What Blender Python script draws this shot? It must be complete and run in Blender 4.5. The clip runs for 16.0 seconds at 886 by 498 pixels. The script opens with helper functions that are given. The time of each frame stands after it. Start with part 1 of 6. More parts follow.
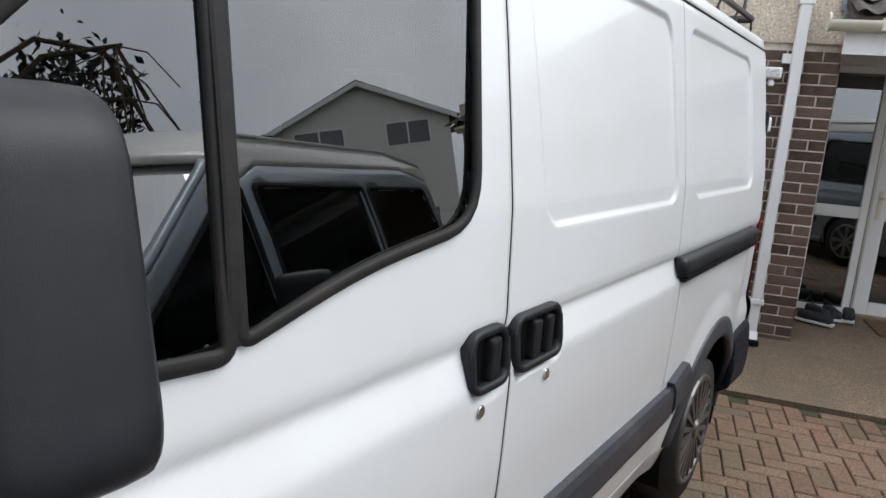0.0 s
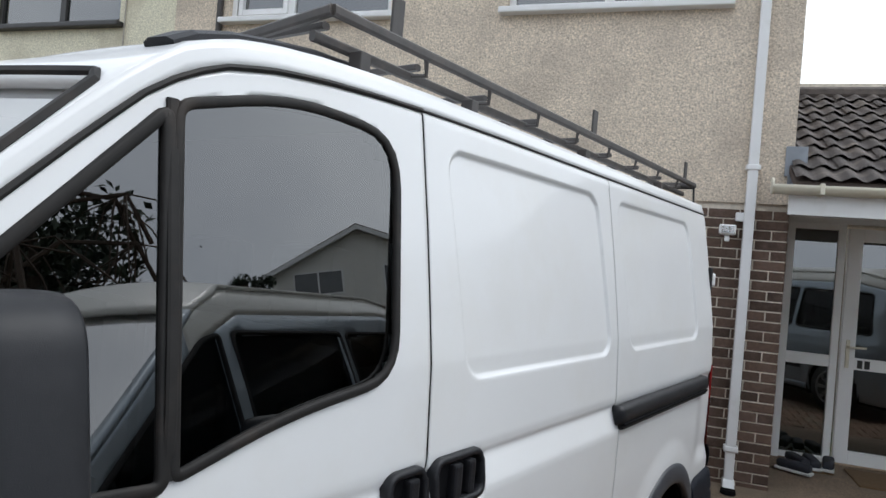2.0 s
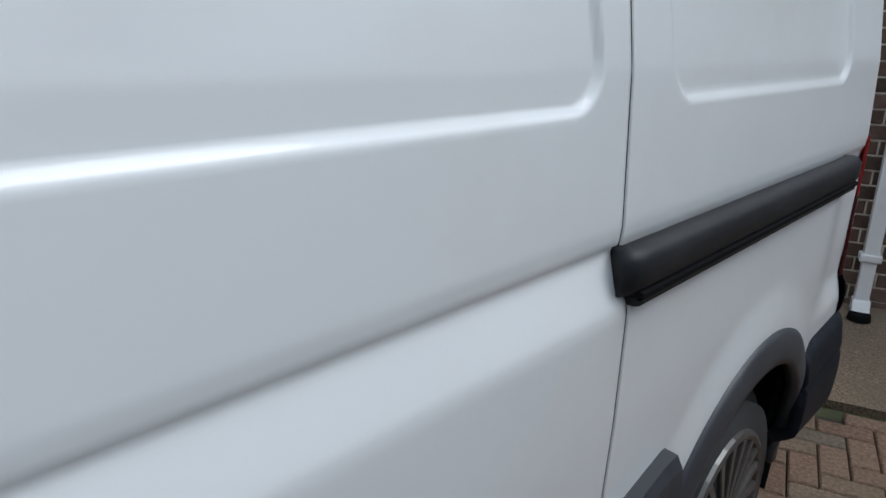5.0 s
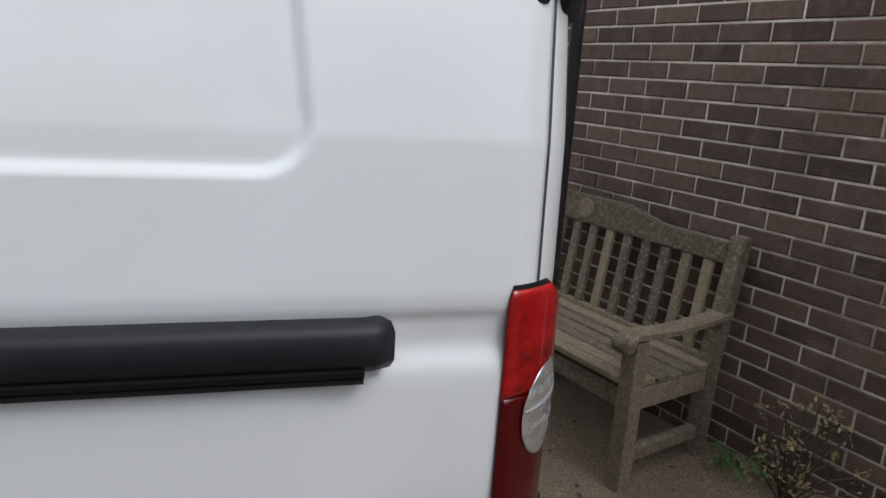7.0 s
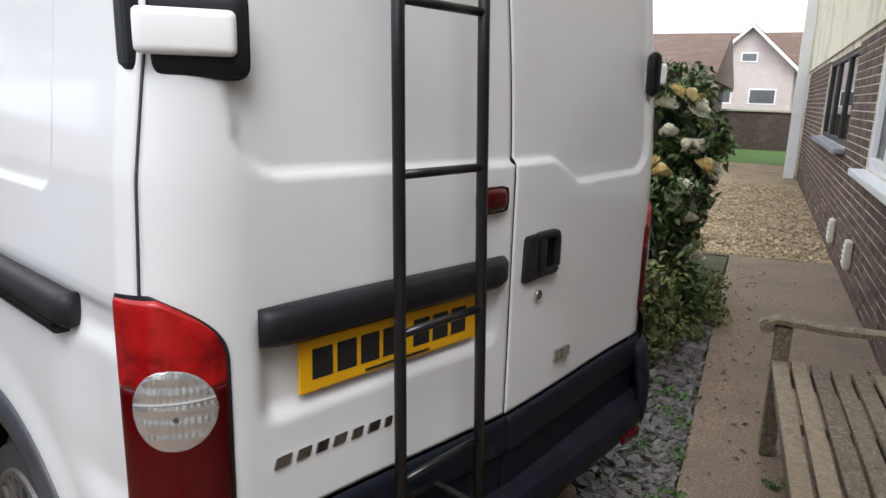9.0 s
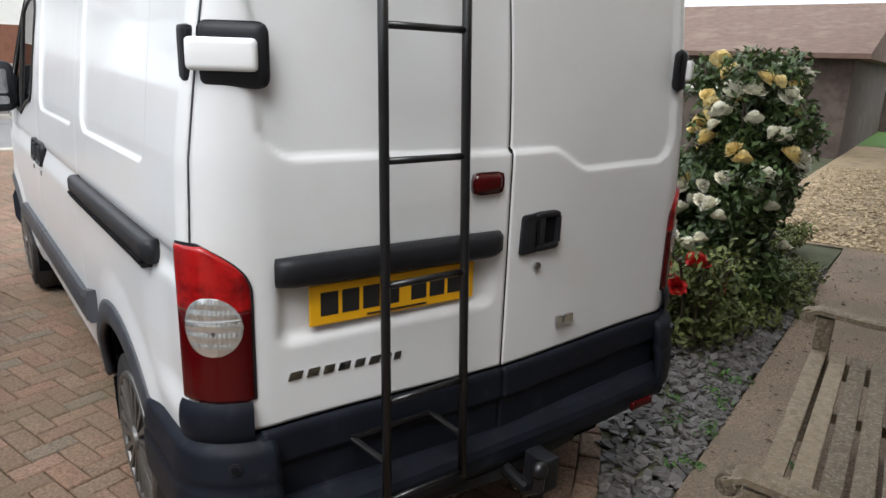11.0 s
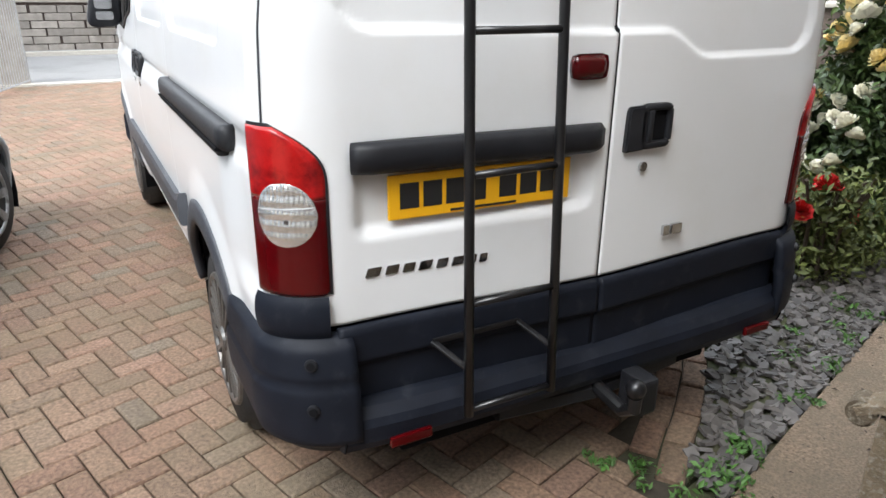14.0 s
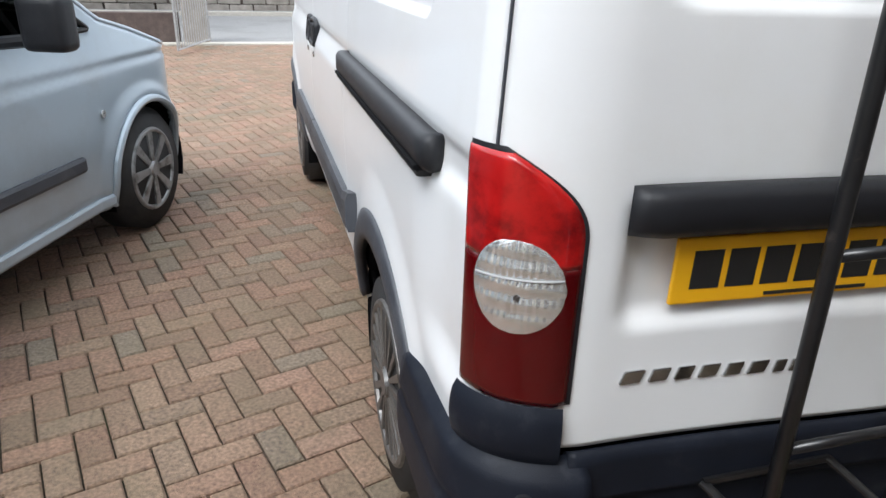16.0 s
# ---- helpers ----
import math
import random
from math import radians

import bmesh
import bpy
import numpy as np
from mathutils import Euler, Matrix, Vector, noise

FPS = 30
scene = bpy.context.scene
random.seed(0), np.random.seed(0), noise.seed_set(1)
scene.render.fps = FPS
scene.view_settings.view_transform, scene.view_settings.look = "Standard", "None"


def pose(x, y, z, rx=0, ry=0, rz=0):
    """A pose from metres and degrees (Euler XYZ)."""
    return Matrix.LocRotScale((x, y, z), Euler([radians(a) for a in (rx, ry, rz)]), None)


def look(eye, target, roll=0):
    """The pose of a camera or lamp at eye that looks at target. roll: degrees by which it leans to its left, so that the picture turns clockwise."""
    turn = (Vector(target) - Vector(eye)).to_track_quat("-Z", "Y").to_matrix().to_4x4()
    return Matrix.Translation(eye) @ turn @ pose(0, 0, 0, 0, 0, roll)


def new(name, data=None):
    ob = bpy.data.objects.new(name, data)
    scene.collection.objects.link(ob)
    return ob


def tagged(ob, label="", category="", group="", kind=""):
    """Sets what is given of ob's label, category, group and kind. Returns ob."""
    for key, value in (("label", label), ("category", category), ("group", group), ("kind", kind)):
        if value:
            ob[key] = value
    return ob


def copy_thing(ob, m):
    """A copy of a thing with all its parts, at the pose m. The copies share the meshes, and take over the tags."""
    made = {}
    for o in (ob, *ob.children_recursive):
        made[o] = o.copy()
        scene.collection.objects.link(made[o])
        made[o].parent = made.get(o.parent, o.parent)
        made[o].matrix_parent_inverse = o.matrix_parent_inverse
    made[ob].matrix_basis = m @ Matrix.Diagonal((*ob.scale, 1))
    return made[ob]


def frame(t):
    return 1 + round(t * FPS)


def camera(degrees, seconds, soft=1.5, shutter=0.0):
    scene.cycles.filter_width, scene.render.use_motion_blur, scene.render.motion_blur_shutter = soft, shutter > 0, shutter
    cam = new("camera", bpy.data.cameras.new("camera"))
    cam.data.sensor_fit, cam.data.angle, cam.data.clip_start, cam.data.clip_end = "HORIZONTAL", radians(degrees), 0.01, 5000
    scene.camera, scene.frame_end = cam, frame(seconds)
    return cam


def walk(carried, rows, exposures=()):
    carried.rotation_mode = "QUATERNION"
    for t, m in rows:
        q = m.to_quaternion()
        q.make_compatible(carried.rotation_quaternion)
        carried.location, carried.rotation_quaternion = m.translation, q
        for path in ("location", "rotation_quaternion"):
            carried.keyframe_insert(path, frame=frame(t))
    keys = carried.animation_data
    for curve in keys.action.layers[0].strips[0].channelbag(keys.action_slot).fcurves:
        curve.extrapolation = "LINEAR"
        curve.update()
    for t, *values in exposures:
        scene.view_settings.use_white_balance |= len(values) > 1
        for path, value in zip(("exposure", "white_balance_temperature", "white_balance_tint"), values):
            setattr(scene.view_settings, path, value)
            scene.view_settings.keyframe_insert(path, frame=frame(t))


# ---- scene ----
cam = camera(66.4, 16.0)
PATH = [
    (0, (1.568, -3.647, 1.56), (0.455, -2.031, 1.175), 4.4),
    (0.5, (1.702, -3.663, 1.582), (0.503, -2.082, 1.33), 5.6),
    (1, (1.827, -3.734, 1.633), (0.519, -2.229, 1.48), 5.5),
    (1.5, (1.873, -3.776, 1.642), (0.644, -2.199, 1.664), 4.7),
    (2, (1.827, -3.753, 1.639), (0.665, -2.125, 1.661), 4.9),
    (2.5, (1.66, -3.678, 1.592), (0.49, -2.064, 1.429), 1.5),
    (3, (1.491, -3.556, 1.554), (0.36, -1.959, 1.142), 0.7),
    (3.5, (1.386, -3.332, 1.484), (0.338, -1.736, 0.886), -0.8),
    (4, (1.285, -3.042, 1.447), (0.246, -1.458, 0.805), 2.5),
    (4.5, (1.323, -2.656, 1.423), (0.314, -1.08, 0.717), 2.8),
    (5, (1.391, -2.228, 1.435), (0.089, -0.836, 0.833), 1.2),
    (7.5, (1.83, -0.012, 1.486), (-0.088, 0.133, 0.937), 1.6),
    (8, (1.652, 0.376, 1.487), (-0.221, -0.03, 0.914), -1.6),
    (8.5, (1.588, 0.746, 1.52), (-0.045, -0.267, 0.965), 0.6),
    (9, (1.427, 1.045, 1.551), (-0.035, -0.245, 1.107), 1.6),
    (11.5, (1.389, 1.535, 1.638), (0.378, -0.099, 1.082), 0.9),
    (12, (1.37, 1.52, 1.585), (0.52, -0.195, 1.006), 0.2),
    (12.5, (1.335, 1.48, 1.509), (0.446, -0.146, 0.757), 0.1),
    (13, (1.323, 1.462, 1.477), (0.409, -0.168, 0.764), 0.5),
    (13.5, (1.318, 1.454, 1.476), (0.41, -0.187, 0.779), -0.1),
    (14, (1.301, 1.442, 1.475), (0.409, -0.204, 0.77), 0.5),
    (14.5, (1.281, 1.368, 1.483), (0.408, -0.271, 0.741), -0.9),
    (15, (1.247, 1.153, 1.481), (0.414, -0.478, 0.678), -0.8),
    (15.5, (1.215, 1.026, 1.453), (0.594, -0.696, 0.648), 0.7),
    (16, (1.274, 0.816, 1.442), (0.763, -0.951, 0.658), 1.8),
]
EXPOSURES = [(0, 1.0, 6450, 9), (1.5, 0.73, 6250, 8), (2.0, 0.68, 6300, 8), (3.0, 0.92, 6350, 9), (3.5, 0.92, 6350, 9), (4.5, 0.68, 6250, 8), (5.0, 0.42, 6000, 6), (7.5, 0.9, 6450, 10), (8.0, 1.2, 6500, 10), (9.0, 1.26, 6450, 10), (12.0, 1.24, 6450, 8), (12.5, 1.80, 6400, 8), (14.5, 1.94, 6350, 8), (15.0, 1.86, 6300, 8), (15.5, 1.80, 6250, 8), (16.0, 1.62, 6250, 8)]
walk(cam, [(t, look(eye, target, roll)) for t, eye, target, roll in PATH], EXPOSURES)

# ---- world and sun: an overcast sky ----
world = bpy.data.worlds.new("overcast_sky")
scene.world = world
world.use_nodes = True
wn, wl = world.node_tree.nodes, world.node_tree.links
sky = wn.new("ShaderNodeTexSky")
sky.sky_type, sky.sun_disc = "NISHITA", False
sky.sun_elevation, sky.sun_rotation = radians(56), radians(52)
sky.air_density, sky.dust_density = 1.0, 4.0
soft_sky = wn.new("ShaderNodeHueSaturation")
soft_sky.inputs["Saturation"].default_value = 0.22
wl.new(sky.outputs[0], soft_sky.inputs["Color"])
cloud = wn.new("ShaderNodeTexNoise")
cloud.inputs["Scale"].default_value, cloud.inputs["Detail"].default_value = 1.8, 6
cloud_ramp = wn.new("ShaderNodeValToRGB")
cloud_ramp.color_ramp.elements[0].position, cloud_ramp.color_ramp.elements[0].color = 0.34, (5.0, 5.5, 6.4, 1)
cloud_ramp.color_ramp.elements[1].position, cloud_ramp.color_ramp.elements[1].color = 0.66, (9.6, 10.0, 10.5, 1)
wl.new(cloud.outputs["Fac"], cloud_ramp.inputs[0])
sky_mix = wn.new("ShaderNodeMix")
sky_mix.data_type = "RGBA"
sky_mix.inputs[0].default_value = 0.8
wl.new(soft_sky.outputs[0], sky_mix.inputs[6])
wl.new(cloud_ramp.outputs[0], sky_mix.inputs[7])
back = wn["Background"]
back.inputs["Strength"].default_value = 0.117
wl.new(sky_mix.outputs[2], back.inputs["Color"])
sun = new("sun", bpy.data.lights.new("sun", "SUN"))
sun.data.energy, sun.data.angle, sun.data.color = 0.95, radians(30), (1.0, 0.985, 0.97)
sun.matrix_world = look((6.3, 5, 12), (0, 0, 0))


# ---- materials ----
def mat(name, col, rough=0.5, metal=0.0, var=0.15, scale=8.0, bump=0.0, bscale=60.0, island=0.0, second=None, sec_scale=1.5, spec=0.5, coat=0.0, objvar=0.0, sec_pos=(0.5, 0.68)):
    """A procedural surface: base colour with noise at two scales, wear in a second colour, fine relief."""
    m = bpy.data.materials.new(name)
    m.use_nodes = True
    n, l = m.node_tree.nodes, m.node_tree.links
    b = n["Principled BSDF"]
    b.inputs["Roughness"].default_value, b.inputs["Metallic"].default_value = rough, metal
    b.inputs["Specular IOR Level"].default_value = spec
    b.inputs["Coat Weight"].default_value, b.inputs["Coat Roughness"].default_value = coat, 0.06
    tc = n.new("ShaderNodeTexCoord")
    geo = n.new("ShaderNodeNewGeometry")
    n1 = n.new("ShaderNodeTexNoise")
    n1.inputs["Scale"].default_value, n1.inputs["Detail"].default_value = scale, 6
    l.new(geo.outputs["Position"], n1.inputs["Vector"])
    hsv = n.new("ShaderNodeHueSaturation")
    mp = n.new("ShaderNodeMapRange")
    mp.inputs[3].default_value, mp.inputs[4].default_value = 1 - var * 1.6, 1 + var * 1.6
    l.new(n1.outputs["Fac"], mp.inputs[0])
    val = mp.outputs[0]
    if island or objvar:
        src = geo.outputs["Random Per Island"] if island else n.new("ShaderNodeObjectInfo").outputs["Random"]
        amt = island or objvar
        r = n.new("ShaderNodeMapRange")
        r.inputs[3].default_value, r.inputs[4].default_value = 1 - amt, 1 + amt
        l.new(src, r.inputs[0])
        mu = n.new("ShaderNodeMath")
        mu.operation = "MULTIPLY"
        l.new(val, mu.inputs[0])
        l.new(r.outputs[0], mu.inputs[1])
        val = mu.outputs[0]
    l.new(val, hsv.inputs["Value"])
    hsv.inputs["Color"].default_value = (*col, 1)
    out = hsv.outputs[0]
    if second:
        n2 = n.new("ShaderNodeTexNoise")
        n2.inputs["Scale"].default_value, n2.inputs["Detail"].default_value = sec_scale, 8
        n2.inputs["Roughness"].default_value = 0.65
        l.new(geo.outputs["Position"], n2.inputs["Vector"])
        rp = n.new("ShaderNodeValToRGB")
        rp.color_ramp.elements[0].position, rp.color_ramp.elements[1].position = sec_pos
        l.new(n2.outputs["Fac"], rp.inputs[0])
        mx = n.new("ShaderNodeMix")
        mx.data_type = "RGBA"
        l.new(rp.outputs[0], mx.inputs[0])
        l.new(out, mx.inputs[6])
        mx.inputs[7].default_value = (*second, 1)
        out = mx.outputs[2]
    l.new(out, b.inputs["Base Color"])
    if bump:
        n3 = n.new("ShaderNodeTexNoise")
        n3.inputs["Scale"].default_value, n3.inputs["Detail"].default_value = bscale, 5
        l.new(geo.outputs["Position"], n3.inputs["Vector"])
        bp = n.new("ShaderNodeBump")
        bp.inputs["Strength"].default_value, bp.inputs["Distance"].default_value = bump, 0.01
        l.new(n3.outputs["Fac"], bp.inputs["Height"])
        l.new(bp.outputs[0], b.inputs["Normal"])
    return m


def tint_by(m, source, colours):
    """A base colour that changes from piece to piece along a ramp."""
    n, l = m.node_tree.nodes, m.node_tree.links
    hsv = next(k for k in n if k.type == "HUE_SAT")
    src = n.new("ShaderNodeObjectInfo" if source == "object" else "ShaderNodeNewGeometry")
    white = n.new("ShaderNodeTexWhiteNoise")
    white.noise_dimensions = "1D"
    scale_ = n.new("ShaderNodeMath")
    scale_.operation, scale_.inputs[1].default_value = "MULTIPLY", 517.3
    l.new(src.outputs["Random" if source == "object" else "Random Per Island"], scale_.inputs[0])
    l.new(scale_.outputs[0], white.inputs["W"])
    rp = n.new("ShaderNodeValToRGB")
    e = rp.color_ramp.elements
    while len(e) < len(colours):
        e.new(0.5)
    for i, c in enumerate(colours):
        e[i].position, e[i].color = i / (len(colours) - 1), (*c, 1)
    l.new(white.outputs["Value"], rp.inputs[0])
    l.new(rp.outputs[0], hsv.inputs["Color"])


def glass_mat(name, tint, ior):
    """A dark tinted pane: clear reflection over a dim view through."""
    m = bpy.data.materials.new(name)
    m.use_nodes = True
    n, l = m.node_tree.nodes, m.node_tree.links
    n.remove(n["Principled BSDF"])
    tr, gl, fr, mx = (n.new("ShaderNodeBsdf" + k) if k in ("Transparent", "Glossy") else n.new("ShaderNode" + k) for k in ("Transparent", "Glossy", "Fresnel", "MixShader"))
    tr.inputs[0].default_value = (*tint, 1)
    gl.inputs["Roughness"].default_value = 0.0
    fr.inputs[0].default_value = ior
    l.new(fr.outputs[0], mx.inputs[0])
    l.new(tr.outputs[0], mx.inputs[1])
    l.new(gl.outputs[0], mx.inputs[2])
    l.new(mx.outputs[0], n["Material Output"].inputs[0])
    return m


VAN_WHITE = mat("van_white_paint", (0.70, 0.705, 0.71), 0.34, var=0.02, scale=3, coat=0.5, spec=0.4, second=(0.64, 0.63, 0.60), sec_scale=2.2, sec_pos=(0.5, 0.95))
# near-black without sheen: the shade of gaps and hollows put into the colour
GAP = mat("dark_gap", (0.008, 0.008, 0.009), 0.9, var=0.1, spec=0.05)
BLACK_PL = mat("black_plastic", (0.011, 0.0115, 0.014), 0.45, var=0.25, scale=14, bump=0.12, bscale=900, spec=0.3, second=(0.028, 0.029, 0.032), sec_scale=5, sec_pos=(0.5, 0.9))
BUMPER = mat("bumper_plastic", (0.0085, 0.0105, 0.0165), 0.52, var=0.3, scale=9, bump=0.12, bscale=500, spec=0.16, second=(0.03, 0.033, 0.040), sec_scale=16, sec_pos=(0.56, 0.82))
GREY_PL = mat("grey_plastic", (0.036, 0.039, 0.047), 0.5, var=0.2, scale=9, bump=0.1, bscale=700, second=(0.065, 0.068, 0.075), sec_scale=5)
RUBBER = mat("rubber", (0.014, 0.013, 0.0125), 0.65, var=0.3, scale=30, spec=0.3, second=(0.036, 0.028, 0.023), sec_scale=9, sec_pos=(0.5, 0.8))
TYRE = mat("tyre_rubber", (0.013, 0.013, 0.014), 0.75, var=0.3, scale=25, bump=0.2, bscale=200, second=(0.026, 0.024, 0.022), sec_scale=6)
STEEL_DK = mat("painted_steel", (0.045, 0.04, 0.038), 0.5, var=0.3, scale=20, second=(0.11, 0.085, 0.07), sec_scale=9, sec_pos=(0.5, 0.85))
LADDER = mat("black_gloss_steel", (0.008, 0.008, 0.009), 0.3, var=0.3, scale=30, second=(0.05, 0.04, 0.035), sec_scale=25, sec_pos=(0.62, 0.75))
RIM = mat("silver_trim", (0.13, 0.125, 0.12), 0.38, metal=0.6, var=0.2, scale=20, second=(0.10, 0.09, 0.08), sec_scale=14)
ALLOY = mat("grey_alloy", (0.30, 0.30, 0.30), 0.42, metal=0.5, var=0.15, scale=20, second=(0.10, 0.095, 0.09), sec_scale=12)
CHROME = mat("chrome", (0.55, 0.55, 0.56), 0.16, metal=1.0, var=0.1)
SILVER = mat("silver_paint", (0.36, 0.42, 0.47), 0.34, metal=0.35, var=0.03, scale=4, coat=0.4, second=(0.33, 0.37, 0.40), sec_scale=2)
# lighter copy of the silver: sky brightness on the car roof, put into the colour
CAR_ROOF_SKYLIT = mat("pale_roof_paint", (0.66, 0.65, 0.60), 0.3, var=0.03, scale=4, coat=0.5, second=(0.58, 0.57, 0.52), sec_scale=2)
GLASS = glass_mat("tinted_glass", (0.12, 0.15, 0.155), 2.55)
GLASS_CAR = glass_mat("car_glass", (0.03, 0.035, 0.035), 1.38)
SCREEN = glass_mat("windscreen_glass", (0.40, 0.46, 0.47), 8.5)
HOUSE_GLASS = glass_mat("house_glass", (0.14, 0.16, 0.16), 2.9)
RED_LENS = mat("red_lens", (0.062, 0.001, 0.002), 0.05, var=0.3, scale=9, coat=0.2, spec=0.35, bump=0.03, bscale=160)
RED_BRIGHT = mat("red_bright_lens", (0.36, 0.007, 0.007), 0.08, var=0.25, scale=22, coat=0.3, spec=0.4, bump=0.05, bscale=120, second=(0.12, 0.002, 0.003), sec_scale=14, sec_pos=(0.42, 0.66))
CLEAR_LENS = mat("clear_lens", (0.78, 0.78, 0.77), 0.12, metal=0.8, var=0.2, scale=45, coat=0.8, bump=0.15, bscale=60)
PLATE = mat("plate_yellow", (0.78, 0.40, 0.008), 0.45, var=0.05)
INK = mat("plate_black", (0.015, 0.015, 0.015), 0.5, var=0.1)
BRICK = mat("brown_brick", (0.098, 0.062, 0.046), 0.88, var=0.28, scale=35, bump=0.5, bscale=140, objvar=0.42, second=(0.155, 0.105, 0.085), sec_scale=9, sec_pos=(0.5, 0.8))
BRICK_ISL = mat("brown_brick_far", (0.098, 0.062, 0.046), 0.88, var=0.28, scale=35, bump=0.5, bscale=140, island=0.42, second=(0.155, 0.105, 0.085), sec_scale=9, sec_pos=(0.5, 0.8))
MORTAR = mat("mortar", (0.70, 0.63, 0.54), 0.95, var=0.25, scale=18, bump=0.5, bscale=220, second=(0.34, 0.29, 0.23), sec_scale=3)
PEBBLE = mat("pebbledash", (0.66, 0.565, 0.455), 0.95, var=0.6, scale=70, bump=1.0, bscale=48, second=(0.40, 0.34, 0.28), sec_scale=1.6, sec_pos=(0.45, 0.8))
CREAM = mat("cream_render", (0.72, 0.68, 0.53), 0.95, var=0.4, scale=70, bump=1.0, bscale=50, second=(0.55, 0.50, 0.38), sec_scale=1.5)
UPVC = mat("white_upvc", (0.78, 0.78, 0.78), 0.3, var=0.03, scale=3, second=(0.62, 0.61, 0.57), sec_scale=4, sec_pos=(0.55, 0.9))
CREAM_PL = mat("cream_plastic", (0.62, 0.58, 0.47), 0.45, var=0.1)
DARK_FRAME = mat("dark_frame", (0.03, 0.028, 0.027), 0.4, var=0.15)
TILE = mat("roof_tile", (0.055, 0.045, 0.042), 0.85, var=0.3, scale=14, bump=0.4, bscale=90, objvar=0.25, second=(0.12, 0.10, 0.085), sec_scale=5)
TILE_FAR = mat("roof_tile_far", (0.12, 0.075, 0.055), 0.9, var=0.25, scale=5, bump=0.5, bscale=8, second=(0.17, 0.12, 0.09), sec_scale=1.2)
LEAD = mat("lead_flashing", (0.26, 0.28, 0.31), 0.5, var=0.2, metal=0.3)
PAVER = mat("block_paver", (0.235, 0.150, 0.108), 0.88, var=0.62, scale=75, bump=0.9, bscale=200, objvar=0.14, second=(0.150, 0.121, 0.072), sec_scale=1.4, sec_pos=(0.48, 0.85))
PAVER_ISL = mat("block_paver_far", (0.235, 0.150, 0.108), 0.88, var=0.62, scale=75, bump=0.9, bscale=200, island=0.14, second=(0.150, 0.121, 0.072), sec_scale=1.4, sec_pos=(0.48, 0.85))
PAVE_TINTS = [(.180, .144, .106), (.205, .140, .095), (.222, .142, .095), (.212, .148, .100), (.236, .144, .099), (.216, .130, .088), (.248, .156, .111)]
tint_by(PAVER, "object", PAVE_TINTS)
tint_by(PAVER_ISL, "island", PAVE_TINTS)
JOINT = mat("paver_joint", (0.045, 0.036, 0.025), 0.95, var=0.35, scale=40, bump=0.5, bscale=200, second=(0.05, 0.055, 0.025), sec_scale=3)
CONC = mat("concrete", (0.245, 0.178, 0.123), 0.92, var=0.9, scale=110, bump=1.0, bscale=130, second=(0.17, 0.135, 0.095), sec_scale=1.8, sec_pos=(0.42, 0.72))
ASPHALT = mat("asphalt", (0.20, 0.195, 0.19), 0.9, var=0.2, scale=40, bump=0.3, bscale=150, second=(0.16, 0.155, 0.15), sec_scale=0.8)
KERB = mat("kerb_concrete", (0.42, 0.39, 0.34), 0.9, var=0.2, scale=20, bump=0.3)
EARTH = mat("soil_and_grass", (0.06, 0.065, 0.03), 0.95, var=0.4, scale=6, bump=0.6, bscale=30, second=(0.09, 0.07, 0.045), sec_scale=0.8)
LAWN = mat("lawn_green", (0.075, 0.15, 0.03), 0.9, var=0.35, scale=30, bump=0.6, bscale=90)
SLATE = mat("slate_chip", (0.098, 0.088, 0.082), 0.62, var=0.35, scale=30, island=0.5, second=(0.10, 0.09, 0.085), sec_scale=7)
GRAVEL = mat("golden_gravel", (0.38, 0.29, 0.18), 0.9, var=0.3, scale=60, island=0.4)
GRAVEL_BED = mat("gravel_bed", (0.31, 0.235, 0.145), 0.95, var=0.4, scale=70, bump=0.9, bscale=80, second=(0.17, 0.125, 0.08), sec_scale=2.0)
TEAK = mat("weathered_teak", (0.195, 0.150, 0.098), 0.85, var=0.35, scale=28, bump=0.6, bscale=160, second=(0.34, 0.31, 0.25), sec_scale=75, sec_pos=(0.5, 0.72), objvar=0.42)
LEAF = mat("rose_leaf", (0.055, 0.088, 0.024), 0.5, var=0.4, scale=9, island=0.45)
LEAF_Y = mat("shrub_leaf", (0.105, 0.125, 0.03), 0.6, var=0.4, scale=9, island=0.45)
WEED = mat("weed_leaf", (0.07, 0.16, 0.03), 0.55, var=0.3, scale=9, island=0.35)
DARK_LEAF = mat("conifer_leaf", (0.02, 0.035, 0.016), 0.7, var=0.4, scale=3, island=0.4)
STEM = mat("woody_stem", (0.07, 0.05, 0.035), 0.85, var=0.3, scale=20)
PETAL_W = mat("white_petal", (0.84, 0.81, 0.68), 0.6, var=0.1, scale=20, island=0.08)
PETAL_Y = mat("yellow_petal", (0.84, 0.69, 0.34), 0.6, var=0.12, scale=20, island=0.15)
PETAL_R = mat("red_petal", (0.55, 0.02, 0.02), 0.55, var=0.2, scale=20, island=0.2)
STONE = mat("garden_wall_stone", (0.24, 0.215, 0.19), 0.95, var=0.3, scale=6, bump=0.6, bscale=25, objvar=0.25, second=(0.16, 0.14, 0.12), sec_scale=1)
FENCE = mat("brown_fence", (0.17, 0.07, 0.04), 0.85, var=0.25, scale=6, bump=0.3)
DARK_WALL = mat("dark_brick_wall", (0.075, 0.055, 0.048), 0.95, var=0.3, scale=8, bump=0.6, bscale=30, second=(0.11, 0.085, 0.07), sec_scale=2)
FAR_GLASS = mat("far_window_glass", (0.10, 0.105, 0.11), 0.12, var=0.2, scale=2, spec=0.8)
PINK_WALL = mat("pinkish_render", (0.52, 0.455, 0.43), 0.92, var=0.1, scale=3, bump=0.3, bscale=60, second=(0.45, 0.39, 0.37), sec_scale=.8)
